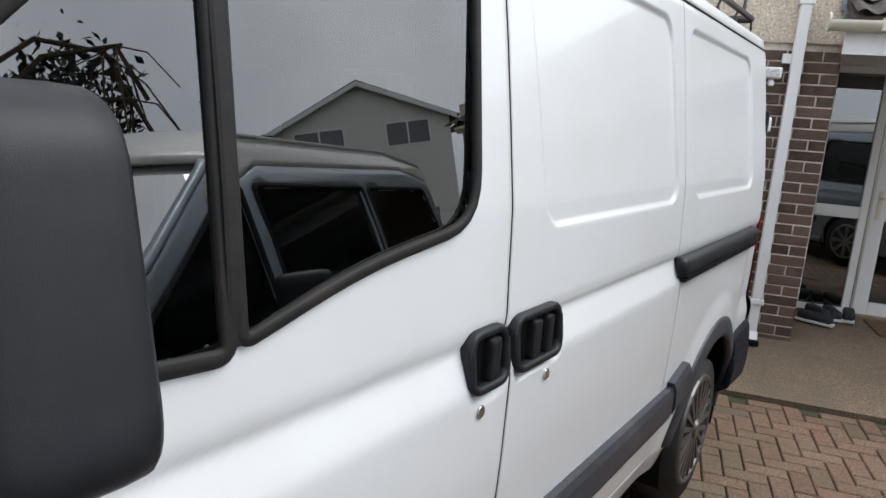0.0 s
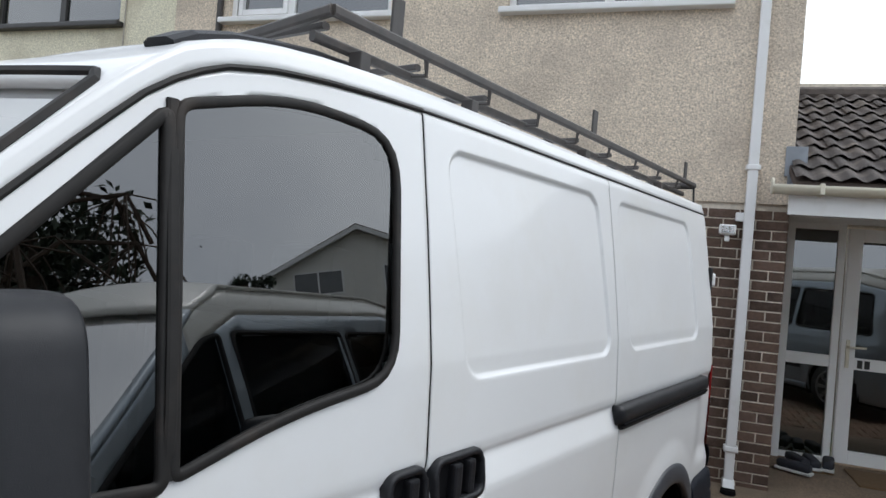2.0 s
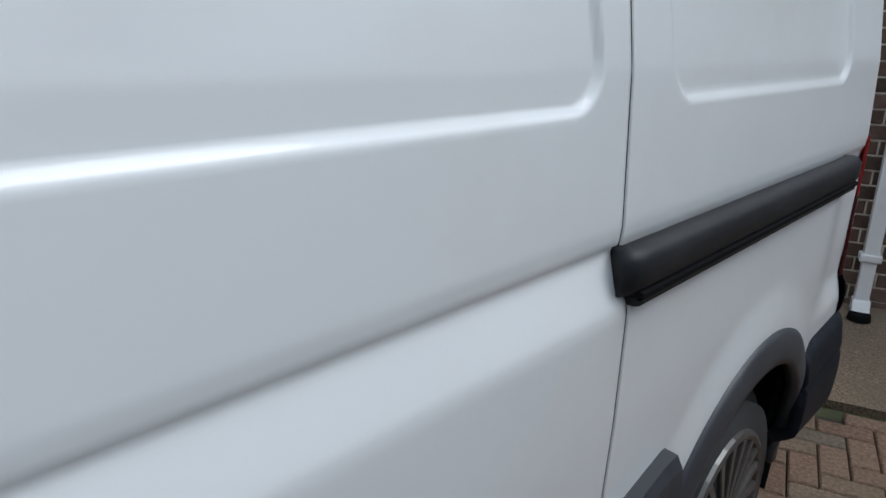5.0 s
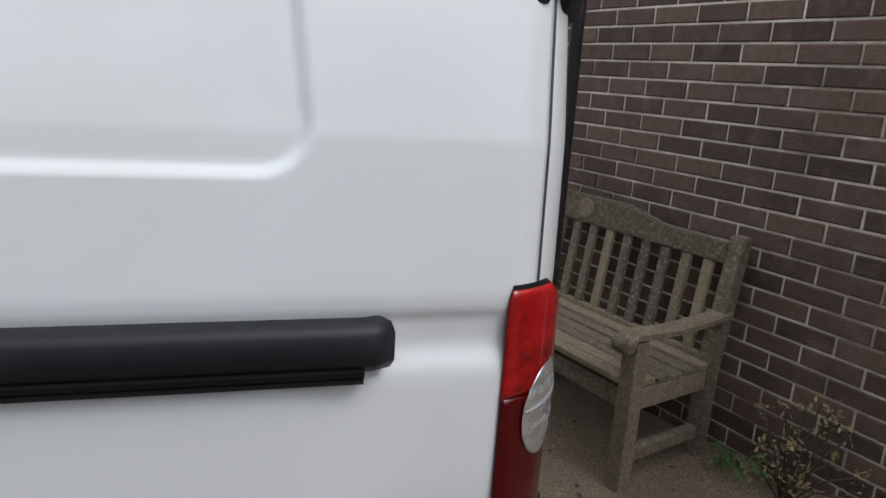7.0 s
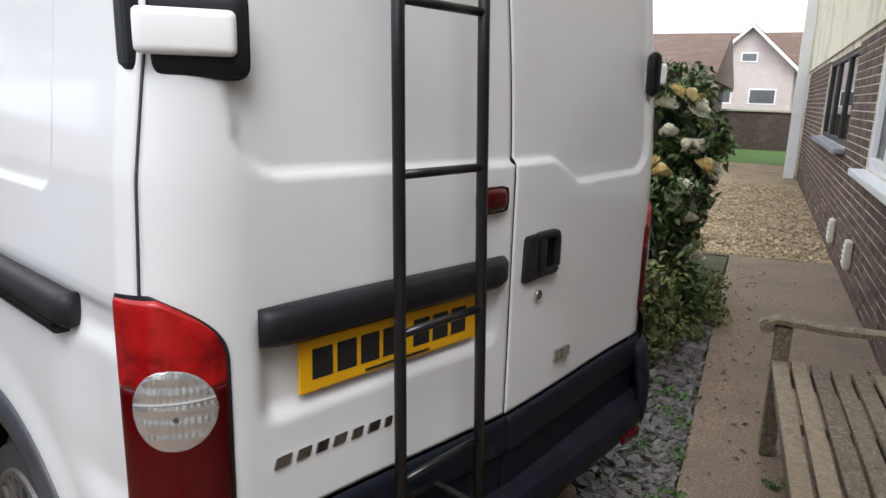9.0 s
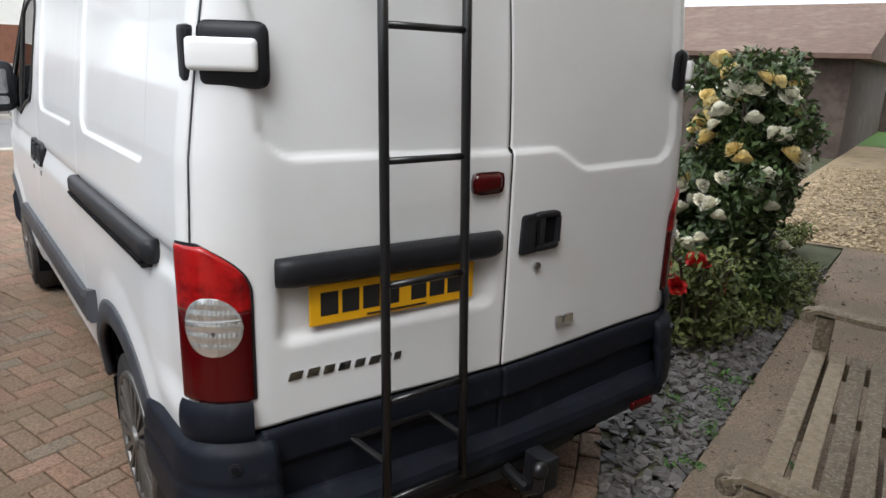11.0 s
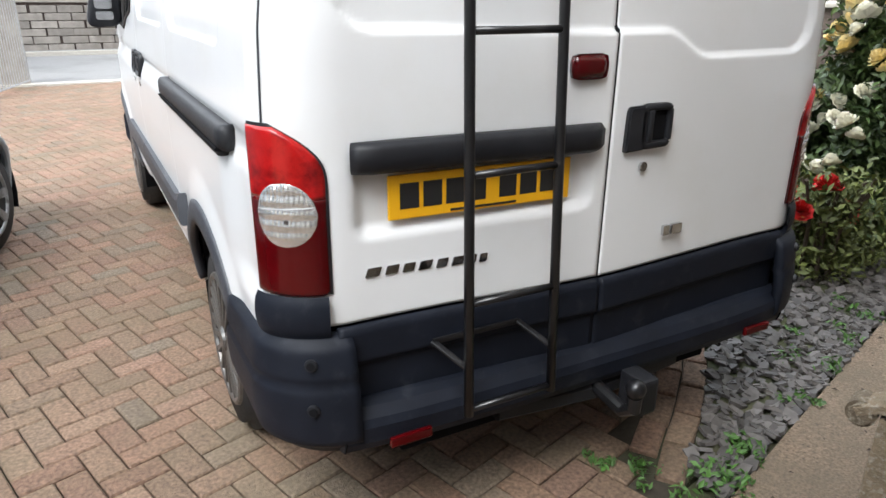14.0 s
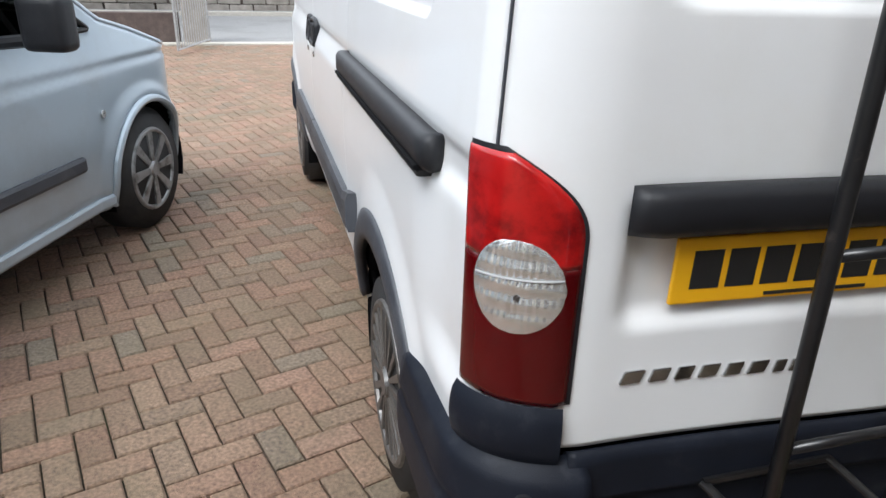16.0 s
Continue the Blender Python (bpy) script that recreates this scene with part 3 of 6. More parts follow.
for sg in (1, -1):
    side_sheet("front_door", DOOR_F, GAP_F - 0.004, 0.44, lambda y: top_z(y) - 0.052, sg, door_keep, step=0.011)
    if sg > 0:
        side_sheet("sliding_door", GAP_F + 0.004, GAP_S - 0.003, 0.44, lambda y: top_z(y) - 0.052, sg, arch_free, step=0.006)
        side_sheet("rear_quarter_panel", GAP_S + 0.003, GAP_R - 0.0015, 0.40, lambda y: top_z(y) - 0.05, sg, lambda y, z: arch_free(y, z) and not (y > -0.105 + 0.045 * ease((z - 1.15) / 0.046) and 0.80 < z < 1.196), step=0.007)
    else:
        side_sheet("side_panel", GAP_F + 0.004, GAP_R - 0.003, 0.40, lambda y: top_z(y) - 0.05, sg, arch_free, step=0.03)
    side_sheet("front_wing", -4.7, DOOR_F - 0.005, 0.35, lambda y: top_z(y), sg, arch_free, step=0.025)
    side_sheet("sill", DOOR_F, -1.2, 0.32, lambda y: 0.435, sg, arch_free, step=0.03)
    # black sheet behind the panels, so the door gaps look shaded
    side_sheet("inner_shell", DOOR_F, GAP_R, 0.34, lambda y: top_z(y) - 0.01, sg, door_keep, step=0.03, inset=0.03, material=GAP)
    # cant rail between doors and roof
    bm = sheet(lambda y, v: (sg * (lerp_table(SXT, top_z(y) - 0.046 * (1 - v)) + 0.002), y, top_z(y) - 0.046 * (1 - v)), span(-3.9, -0.1, 0.05)[:: sg], span(0, 1, 0.34))
    solid(part("cant_rail", bm, VAN_WHITE, van, smooth=True), 0.012)
    rail = [(sg * (lerp_table(SXT, top_z(y) - 0.05) + 0.001), y, top_z(y) - 0.049) for y in span(-3.85, GAP_F, 0.05)]
    part("door_seal", tube(rail, 0.006, 6), RUBBER, van)
    part("gutter_seal", tube([(sg * (lerp_table(SXT, top_z(y) - 0.05) + 0.001), y, top_z(y) - 0.049) for y in span(GAP_F, GAP_R, 0.1)], 0.0035, 6), RUBBER, van)
    for yg, wd in ((GAP_F, .007), (GAP_S, .004), (GAP_R, .003)):
        if sg > 0 or yg != GAP_S:
            zs = span(0.46 if yg != GAP_R else 1.2, top_z(yg) - .056, .02)
            part("panel_gap", tube([(sg * (side_x(yg, z) - (.0035 if yg < -1 else .001)), yg, z) for z in zs], wd, flat=(.002, wd)), GAP if yg < -1 else GREY_PL, van)
    # window seals and panes
    def on_side(p, off):
        return (sg * (lerp_table(SXT, p[1]) + off), p[0], p[1])
    for poly, r in ((WIN_MAIN, 0.009), (WIN_TRI, 0.0105)):
        part("window_seal", tube([on_side(p, 0.0015) for p in poly], r, 8, True, flat=(0.007, r)), RUBBER, van, "worn black rubber window seal", smooth=True)
        bm = bmesh.new()
        bm.faces.new([bm.verts.new((sg * (.9625 - .1302 * (p[1] - 1.30)), p[0], p[1])) for p in (poly if sg > 0 else poly[::-1])])
        g = part("side_window", bm, GLASS, van, "dark tinted side window")
        g.visible_shadow = False
    part('window_divider', tube([on_side((-3.174 , z), 0.002) for z in span(1.285, 1.84, 0.1)], .02, flat=(0.005, 0.010)), RUBBER, van)
    # rub strip, wheel arch flares
    bm = tube([(sg * (side_x(y, 0.645) + 0.012), y, 0.645) for y in span(-3.40, GAP_F - .005, 0.1)], 0.05, flat=(0.018, 0.058))
    part("rub_strip", bm, GREY_PL, van)
    bm = tube([(sg * (side_x(y, 0.645) + 0.012), y, 0.645) for y in span(GAP_F + .005, -1.36, 0.1)], 0.05, flat=(0.018, 0.058))
    part("rub_strip", bm, GREY_PL, van)
    for a in WHEELS:
        rear = a > -1
        angs = span(-8 if rear else 2, 172 if rear else 178, 5)
        def flare(t, v):
            r = 0.39 + 0.085 * v
            y, z = a + r * math.cos(radians(t)) * (1.0 if math.cos(radians(t)) < 0 else 1.0), 0.36 + r * math.sin(radians(t))
            return (sg * (side_x(y, max(z, 0.36)) + 0.004 + 0.012 * math.sin(math.pi * min(1, 0.25 + v * 0.75))), y, z)
        bm = sheet(flare, angs[:: -sg], span(0, 1, 0.2))
        solid(part("wheel_arch_flare", bm, GREY_PL, van, smooth=True), 0.03)
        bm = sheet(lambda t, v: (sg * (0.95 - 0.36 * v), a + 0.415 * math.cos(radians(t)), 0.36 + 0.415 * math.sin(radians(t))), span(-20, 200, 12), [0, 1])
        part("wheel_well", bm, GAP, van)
    part("rub_strip_end", tube([(sg * (side_x(y, 0.66) + 0.014), y, 0.66 + 0.03 * (y + 1.35) / .12) for y in span(-1.35, -1.2, 0.05)], 0.05, flat=(0.022, 0.062)), GREY_PL, van)

# roof, nose and windscreen
def crown(a):
    return 1 - abs(a) ** 2.2
def roof_f(y, a):
    z = top_z(y)
    return (a * lerp_table(SXT, z), y, z + 0.11 * crown(a) * (0.3 + 0.7 * ease((y + 3.15) / 0.5)) - 0.04 * ease((y + 0.12) / 0.12))
solid(part("roof", sheet(roof_f, span(-0.045, -3.1, 0.08), span(-1, 1, 0.05)), VAN_WHITE, van, smooth=True), 0.02)
PROF = [(-3.1, 1.955), (-3.24, 1.872), (-3.6, 1.51), (-4.0, 1.15), (-4.3, 1.03), (-4.6, .86), (-4.7, .66), (-4.74, .45), (-4.7, .3)]
def nose_f(s, a):
    i = min(int(s), len(PROF) - 2)
    w = s - i
    y, z = (PROF[i][k] + (PROF[i + 1][k] - PROF[i][k]) * w for k in (0, 1))
    bow = 0.16 * ease(s / 1.2) * (1 - a * a)
    return (a * (side_x(y, z) if z < 1.2 else lerp_table(SXT, z)) * 0.998, y - bow, z + 0.033 * crown(a) * (1 - ease(s / 1.5)) + 0.03 * crown(a) * ease((s - 2.5) / 1))
def head_s(a):
    return 1.05
def screen_zone(s, a):
    return head_s(a) < s < 2.95 and abs(a) < 0.975
ss, aa = span(0, len(PROF) - 1, 0.06), span(-1, 1, 0.0295)
solid(part("bonnet_and_nose", sheet(nose_f, ss, aa, lambda s, a: not screen_zone(s, a)), VAN_WHITE, van, smooth=True), 0.02)
g = part("windscreen", sheet(lambda s, a: Vector(nose_f(s, a)) + Vector((0, 0.012, -0.012)), span(0.95, 3.0, 0.15), span(-0.985, 0.985, 0.1)), SCREEN, van, "windscreen", smooth=True)
g.visible_shadow = False
loop = [(s, -0.972) for s in span(1.08, 2.93, 0.15)] + [(2.94, a) for a in span(-0.94, 0.94, 0.1)] + [(s, 0.972) for s in span(2.93, 1.08, 0.15)] + [(head_s(a) - .01, a) for a in span(0.955, -0.955, 0.05)]
part("windscreen_seal", tube([nose_f(*p) for p in loop], 0.010, 6, True), RUBBER, van)
part("front_bumper", tube([(x, -4.72 + 0.25 * (abs(x) / .9) ** 4 - 0.1, 0.45) for x in span(-.9, .9, .1)], 0.1, flat=(0.09, 0.14)), BUMPER, van)
for sg in (1, -1):
    part("headlight", prism([(sg * .55, .74), (sg * .85, .78), (sg * .84, .98), (sg * .6, .9)], -4.66, -4.5, "y", 0.02), CLEAR_LENS, van)
for sg in (1, -1):
    part("roof_deflector", tube([(sg * .755, -3.12, 1.95), (sg * .745, -3.07, 1.978), (sg * .72, -2.98, 2.008), (sg * .69, -2.86, 2.035), (sg * .65, -2.70, 2.065), (sg * .62, -2.55, 2.08)], .04, flat=(.034, .017)), BLACK_PL, van, "black plastic roof deflector")
# floor pan runs far back; the unseen block below is added to darken the paving
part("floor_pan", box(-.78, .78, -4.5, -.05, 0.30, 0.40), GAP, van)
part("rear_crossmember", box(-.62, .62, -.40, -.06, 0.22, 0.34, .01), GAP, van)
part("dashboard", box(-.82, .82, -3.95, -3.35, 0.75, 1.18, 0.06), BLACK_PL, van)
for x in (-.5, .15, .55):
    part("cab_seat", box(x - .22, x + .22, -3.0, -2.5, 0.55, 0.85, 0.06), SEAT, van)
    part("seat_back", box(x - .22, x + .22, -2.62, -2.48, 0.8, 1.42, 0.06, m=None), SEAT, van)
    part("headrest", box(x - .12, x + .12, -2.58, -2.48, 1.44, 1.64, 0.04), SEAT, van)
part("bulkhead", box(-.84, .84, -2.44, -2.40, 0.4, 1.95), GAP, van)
part("steering_wheel", tube([(-0.5 + .19 * math.cos(t), -3.28 + .08 * math.sin(t), 1.12 + .17 * math.sin(t)) for t in span(0, 6.1, .3)], 0.016, 6, True), BLACK_PL, van)

# rear doors
def plan(q):
    """The rear's outline from the side gap (q 0) round the corner (q 0.22) to the middle (q 1)."""
    if q < 0.22:
        t = radians(12 + 78 * q / 0.22)
        return (0.78 + 0.189 * math.cos(t), -0.13 + 0.146 * math.sin(t))
    w = (q - 0.22) / 0.78
    return (0.78 * (1 - w), 0.016 + 0.044 * ease(w * 0.9))
def lean(z):
    return 0.06 * max(0, (z - 1.35) / 0.65) ** 1.6
def rear_y(x, z):
    """The rear face before its pressings."""
    ax = min(abs(x), 0.968)
    if ax > 0.78:
        y = -0.13 + 0.146 * math.sqrt(max(0, 1 - ((ax - 0.78) / 0.189) ** 2))
    else:
        y = 0.016 + 0.044 * ease((1 - ax / 0.78) * 0.9)
    return y - lean(z)
def rear_press(x, z):
    zb = 1.385 + 0.012 * ease(x / 0.7) - 0.075 * ease((-0.13 - x) / 0.2)
    d = rrect(x, z, -0.80, 0.80, zb, 2.6, 0.10)
    y = -0.016 * ease(-d / 0.012)
    y -= 0.024 * ease(-rrect(x, z, 0.075, 0.775, 0.915, 1.16, 0.05) / 0.045)
    return y
def rear_f(sg, q, z):
    x, y = plan(q)
    k = lerp_table(SXT, z) / 0.966 if z > 1.17 else 1.0
    return (sg * x * k, y - lean(z) * ease((q - 0.02) / 0.2) + rear_press(sg * x * k, z) * ease((0.90 - x) / 0.05), z)
QL = 1 - 0.044 / 0.78 * 0.78
QR = 1 + 0.037 / 0.78 * 0.78
for sg, qe, nm in ((1, QL, "rear_door"), (-1, QR, "rear_door")):
    qs = span(0.0505, 0.24, 0.0135) + span(0.24, qe, 0.011)[1:]
    bm = sheet(lambda q, z: rear_f(sg, q, z), qs[:: sg], span(0.712, 1.985, 0.009))
    solid(part(nm, bm, VAN_WHITE, van, smooth=True), 0.02)
    # same black backing behind the rear doors, shade for their gaps
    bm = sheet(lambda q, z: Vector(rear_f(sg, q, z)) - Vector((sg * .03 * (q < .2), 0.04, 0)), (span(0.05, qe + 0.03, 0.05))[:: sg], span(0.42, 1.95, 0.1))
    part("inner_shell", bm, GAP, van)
    # lower black door panel
    bm = sheet(lambda q, z: Vector(rear_f(1, q, 1.2)) * 0 + Vector((sg * plan(q)[0], plan(q)[1] + 0.003 + 0.016 * ease((z - 0.592) / 0.016) - 0.012 * ease((z - 0.693) / 0.016), z)), span(0.184, qe, 0.014)[:: sg], span(0.45, 0.709, 0.0093))
    solid(part("lower_door_panel", bm, BUMPER, van, "dark grey plastic lower door cladding", smooth=True), 0.03)
    # tail lamp round the corner
    def lamp(q, z, off):
        x, y = plan(max(q, 0)) if q >= 0 else (0.9648, -0.0996 + q * 0.12)
        ang = radians(12 + 78 * min(1, max(0, q) / 0.22))
        return (sg * (x + off * math.cos(ang)), y + off * math.sin(ang), z)
    def q_range(v):
        hi = 0.180 - 0.115 * max(0, (v - 0.66) / 0.34) ** 2.6
        lo = -0.085 + 0.05 * max(0, (v - 0.9) / 0.1) ** 2
        return lo, hi
    def lens(v0, v1, off, kq=0.0, bulge=0.01):
        def f(w, v):
            lo, hi = q_range(v)
            q = lo + kq + (hi - lo - 2 * kq) * w
            e = min(1, min(w, 1 - w) / 0.08, (1.0001 - v) / 0.04 + 0.15)
            return lamp(q, 0.800 + 0.408 * v, off - .006 + bulge * ease(e) * (0.45 + 0.55 * ease(q / .08)))
        return sheet(f, span(0, 1, 0.04)[:: sg], span(v0, v1, 0.025))
    cluster = part("tail_lamp", lens(0, 1, 0.010, -0.0015, 0.003), BLACK_PL, van, "red and clear tail lamp cluster", smooth=True)
    solid(part("red_lens", lens(0.0, 0.58, 0.009, 0.0, 0.010), RED_LENS, cluster, "deep red lens", smooth=True), 0.012)
    solid(part("upper_lens", lens(0.58, 0.982, 0.009, 0.0, 0.010), RED_BRIGHT, cluster, "bright red upper lens", smooth=True), 0.012)
    def disc(w, v):
        k = math.sqrt(max(0, 1 - v * v))
        rib = .0011 * math.sin(w * k * 44) * ease((abs(v) - .06) / .1) + .0016 * math.sin(v * 17 + .6)
        return lamp(0.094 + 0.066 * w * k, 0.800 + 0.408 * (0.49 + 0.19 * v), 0.0125 + (0.005 + rib) * math.sqrt(max(0, 1 - w * w * k * k - v * v)))
    part("reversing_lens", sheet(disc, span(-1, 1, 0.02)[:: sg], span(-1, 1, 0.05)), CLEAR_LENS, cluster, "round clear reversing lens", smooth=True)
    part("lens_rib", tube([lamp(.094 + t * .062, 1.016 + .004 * t, .013 + .005 * math.sqrt(1.02 - t * t)) for t in span(-1, 1, .1)], .0018, 6), GALV, cluster)
    bq = lamp(.100, .985, .013)
    part("lamp_bulb", cyl(.008, .008, .010, Matrix.Translation(bq) @ Matrix.Rotation(radians(90), 4, "X"), 12, .003), STEEL_DK, cluster)
    part("lamp_foot", sheet(lambda q, z: lamp(q, z, 0.012 + 0.014 * math.sin(math.pi * min(1, max(0, (z - .685) / .112))) ** .5), span(-0.05, 0.172, 0.0185)[:: sg], span(0.685, 0.797, 0.014)), BUMPER, van, smooth=True)
    # bumper corner, from the wheel arch to the step
    def corner(t, v):
        if t < 0:
            x, y, nx, ny = 0.975, -0.12 + t * 0.30, 1, 0
        else:
            a = radians(90 * t)
            x, y, nx, ny = 0.79 + 0.185 * math.cos(a), -0.12 + 0.15 * math.sin(a), math.cos(a), math.sin(a)
        zb, zt = 0.355 + 0.02 * max(0, -t), 0.70 - 0.02 * max(0, -t)
        z = zb + v * (zt - zb)
        off = 0.022 + 0.016 * math.sin(math.pi * min(1, v * 1.06)) - 0.008 * ease(1 - abs(v - 0.64) / 0.045) - 0.05 * (1 - ease(v / 0.18)) - 0.035 * ease((v - 0.9) / 0.1)
        return (sg * (x + nx * off), y + ny * off + 0.03 * max(0, t) * (1 - v), z)
    solid(part("bumper_corner", sheet(corner, span(-1.0, 1, 0.06)[:: sg], span(0, 1, 0.04)), BUMPER, van, "scuffed dark grey bumper corner", smooth=True), 0.03)
    for vv in (0.81, 0.47):
        p0, p1, p2 = Vector(corner(0.66, vv)), Vector(corner(0.70, vv)), Vector(corner(0.66, vv + 0.02))
        nrm = (p1 - p0).cross(p2 - p0).normalized() * sg
        part("parking_sensor", cyl(0.017, 0.015, 0.012, Matrix.Translation(p0 + nrm * 0.003) @ nrm.to_track_quat("Z", "Y").to_matrix().to_4x4(), 18, 0.002), BLACK_PL, van)
        part("sensor_face", cyl(0.010, 0.010, 0.004, Matrix.Translation(p0 + nrm * 0.010) @ nrm.to_track_quat("Z", "Y").to_matrix().to_4x4(), 16), GAP, van)
    part("bumper_reflector", box(sg * .665 - .06, sg * .665 + .06, 0.098, 0.112, 0.380, 0.410, 0.005), RED_LENS, van, "red bumper reflector")
    # upper hinge
    hm = Matrix.Translation((sg * .838, -.012, 1.637)) @ Matrix.Rotation(radians(-32 * sg), 4, "Z")
    part("hinge_plate", box(-.078, .078, -.03, .016, -.073, .073, .03, 4, m=hm), BLACK_PL, van, "black hinge plate", smooth=True)
    part("door_hinge", box(sg * .02 - .078, sg * .02 + .078, .004, .036, -.036, .036, .014, 3, m=hm), UPVC, van, "pale grey door hinge", smooth=True)
    part("hinge_wrap", box(sg * .918 - .016, sg * .918 + .014, -0.115, -0.070, 1.575, 1.70, 0.012), BLACK_PL, van)

part("panel_gap", tube([(.04, rear_y(.04, z) + rear_press(.04, z) - .003, z) for z in span(.49, 1.96, .02)], .007, flat=(.007, .002)), GAP, van)
STEP = [(-.04, .50), (.048, .496), (.075, .486), (.098, .462), (.106, .440), (.103, .395), (.094, .372), (.06, .358), (-.04, .36)]
bm = bmesh.new()
rings = [[bm.verts.new((x, y - 0.035 * (abs(x) / .85) ** 4, z)) for y, z in STEP] for x in span(-.835, .835, .07)]
for q, w in zip(rings, rings[1:]):
    for k in range(len(STEP) - 1):
        bm.faces.new((q[k], q[k + 1], w[k + 1], w[k]))
bm.faces.new(rings[0])
bm.faces.new(rings[-1][::-1])
bmesh.ops.recalc_face_normals(bm, faces=bm.faces[:])
part("bumper_step", bm, BUMPER, van, "scuffed step along the rear bumper")
for sg in (1, -1):
    part("bumper_seam", tube([(sg * .832, y - .030, z + .001) for y, z in STEP[1:8]], .003, 6), GAP, van)
part("handle_bar", tube([(x, 0.012 + rear_y(x, 1.1) - 0.02 * ease((abs(x - .425) - .3) / .04), 1.124) for x in span(.088, .762, .02)], 0.03, flat=(0.03, 0.036)), BLACK_PL, van, "black plastic number plate light bar", smooth=True)
plate = part("number_plate", box(.165, .685, 0.012, 0.020, 0.962, 1.073, 0.003), PLATE, van, "yellow rear number plate with plain black bars")
plate.matrix_basis = Matrix.Translation((.160, .046, 0)) @ Matrix.Rotation(radians(-3.0), 4, "Z") @ Matrix.Translation((-.165, -.02, 0))
x = 0.655
for w in (.05, .05, .05, .05, 0, .05, .05, .05):
    if w:
        part("plate_bar", box(x - w, x, 0.019, 0.0212, 0.988, 1.052), INK, plate)
    x -= (w + 0.0115) if w else 0.028
part("small_print_bar", box(.33, .52, 0.019, 0.0212, 0.968, 0.974), INK, plate)
lamp3 = part("brake_light", box(0.077, 0.19, 0.046, 0.074, 1.274, 1.338, 0.022), RED_LENS, van, "red high-level brake light", smooth=True)
rim_ = rounded([(-.172, 1.078), (-.004, 1.070), (-.010, 1.196), (-.172, 1.196)], [.022, .008, .016, .022])
hole_ = rounded([(-.160, 1.096), (-.070, 1.094), (-.070, 1.182), (-.160, 1.182)], .014)
dh = part("rear_handle", tube([(a, .064, b) for a, b in rounded([(-.164, 1.086), (-.066, 1.084), (-.066, 1.190), (-.164, 1.190)], .018)], .014, 8, True, flat=(.010, .010)), BLACK_PL, van, "black door handle recess", smooth=True)
part("handle_plate", prism(rounded([(-.070, 1.074), (-.005, 1.071), (-.010, 1.195), (-.070, 1.196)], [.004, .008, .016, .004]), .045, .074, "y", .004), BLACK_PL, dh)
part("recess", prism(hole_, .045, .062, "y"), GAP, dh)
part("grip", box(-.100, -.080, .055, .076, 1.094, 1.184, .007), BLACK_PL, dh)
part("rear_lock", cyl(.014, .013, .012, Matrix.Translation((-.086, .062, 1.024)) @ Matrix.Rotation(radians(90), 4, "X"), 16, .002), CHROME, van)
# maker's badge as plain chrome shapes, model badge as bars
x = 0.748
for w in (.052, .047, .043, .049, .043, .049, .031, .031):
    o = part("badge_bar", prism([(0, 0), (w * .72, 0), (w * .88, .023), (w * .16, .023)], 0.0, 0.006, "y", 0.0015), CHROME, van)
    o.matrix_basis = pose(x - .003, rear_y(x, .83) + .005, 0.826 - .03 * (.745 - x), 0, 0, 180)
    x -= w
part("model_badge_bar", box(-.225, -.20, .052, .064, .797, .829, .003), CHROME, van)
part("model_badge_bar", box(-.278, -.235, .051, .063, .797, .829, .003), CHROME, van)

# handles, locks, rail and lamps of the near side
for nm, y0, y1, grips in (("front_door_handle", -2.689, -2.550, ((-2.622, -2.585),)), ("sliding_door_handle", -2.530, -2.320, ((-2.455, -2.42), (-2.395, -2.365)))):
    xh = 0.966
    rim_ = rounded([(y0 + .010, 1.079), (y1 - .008, 1.079), (y1 - .008, 1.181), (y0 + .010, 1.181)], .032, 8)
    h = part(nm, tube([(.969 + (1.17 - b) * .12, a, b) for a, b in rim_], .016, 8, True, flat=(.015, .0085)), BLACK_PL, van, "black plastic door handle surround", smooth=True)
    part("recess", prism(rim_, xh - .020, xh + .004, "x"), GAP, h)
    for a, b in grips:
        part("grip", box(xh - .004, xh + .023, a, b, 1.088, 1.168, 0.008), BLACK_PL, h)
for y in (-2.643, -2.380):
    part("door_lock", cyl(.014, .013, .014, Matrix.Translation((.983, y, 1.036)) @ Matrix.Rotation(radians(90), 4, "Y"), 18, .002), CHROME, van)
rail_b = part("door_rail", tube([(0.981 - 0.012 * ease((abs(y + .86) - .555) / .03), y, 1.135) for y in span(-1.44, -0.28, 0.02)], 0.04, flat=(0.024, 0.032)), BLACK_PL, van, "black sliding door rail cover", smooth=True)
part("rail_slot", tube([(0.984, y, 1.104) for y in span(-1.42, -0.31, 0.1)], 0.01, flat=(0.024, 0.006)), GAP, van)
# no rubber part: a dark strip that draws the shade below the rail cover
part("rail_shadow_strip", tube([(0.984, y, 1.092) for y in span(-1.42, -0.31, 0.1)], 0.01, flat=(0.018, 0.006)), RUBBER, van)

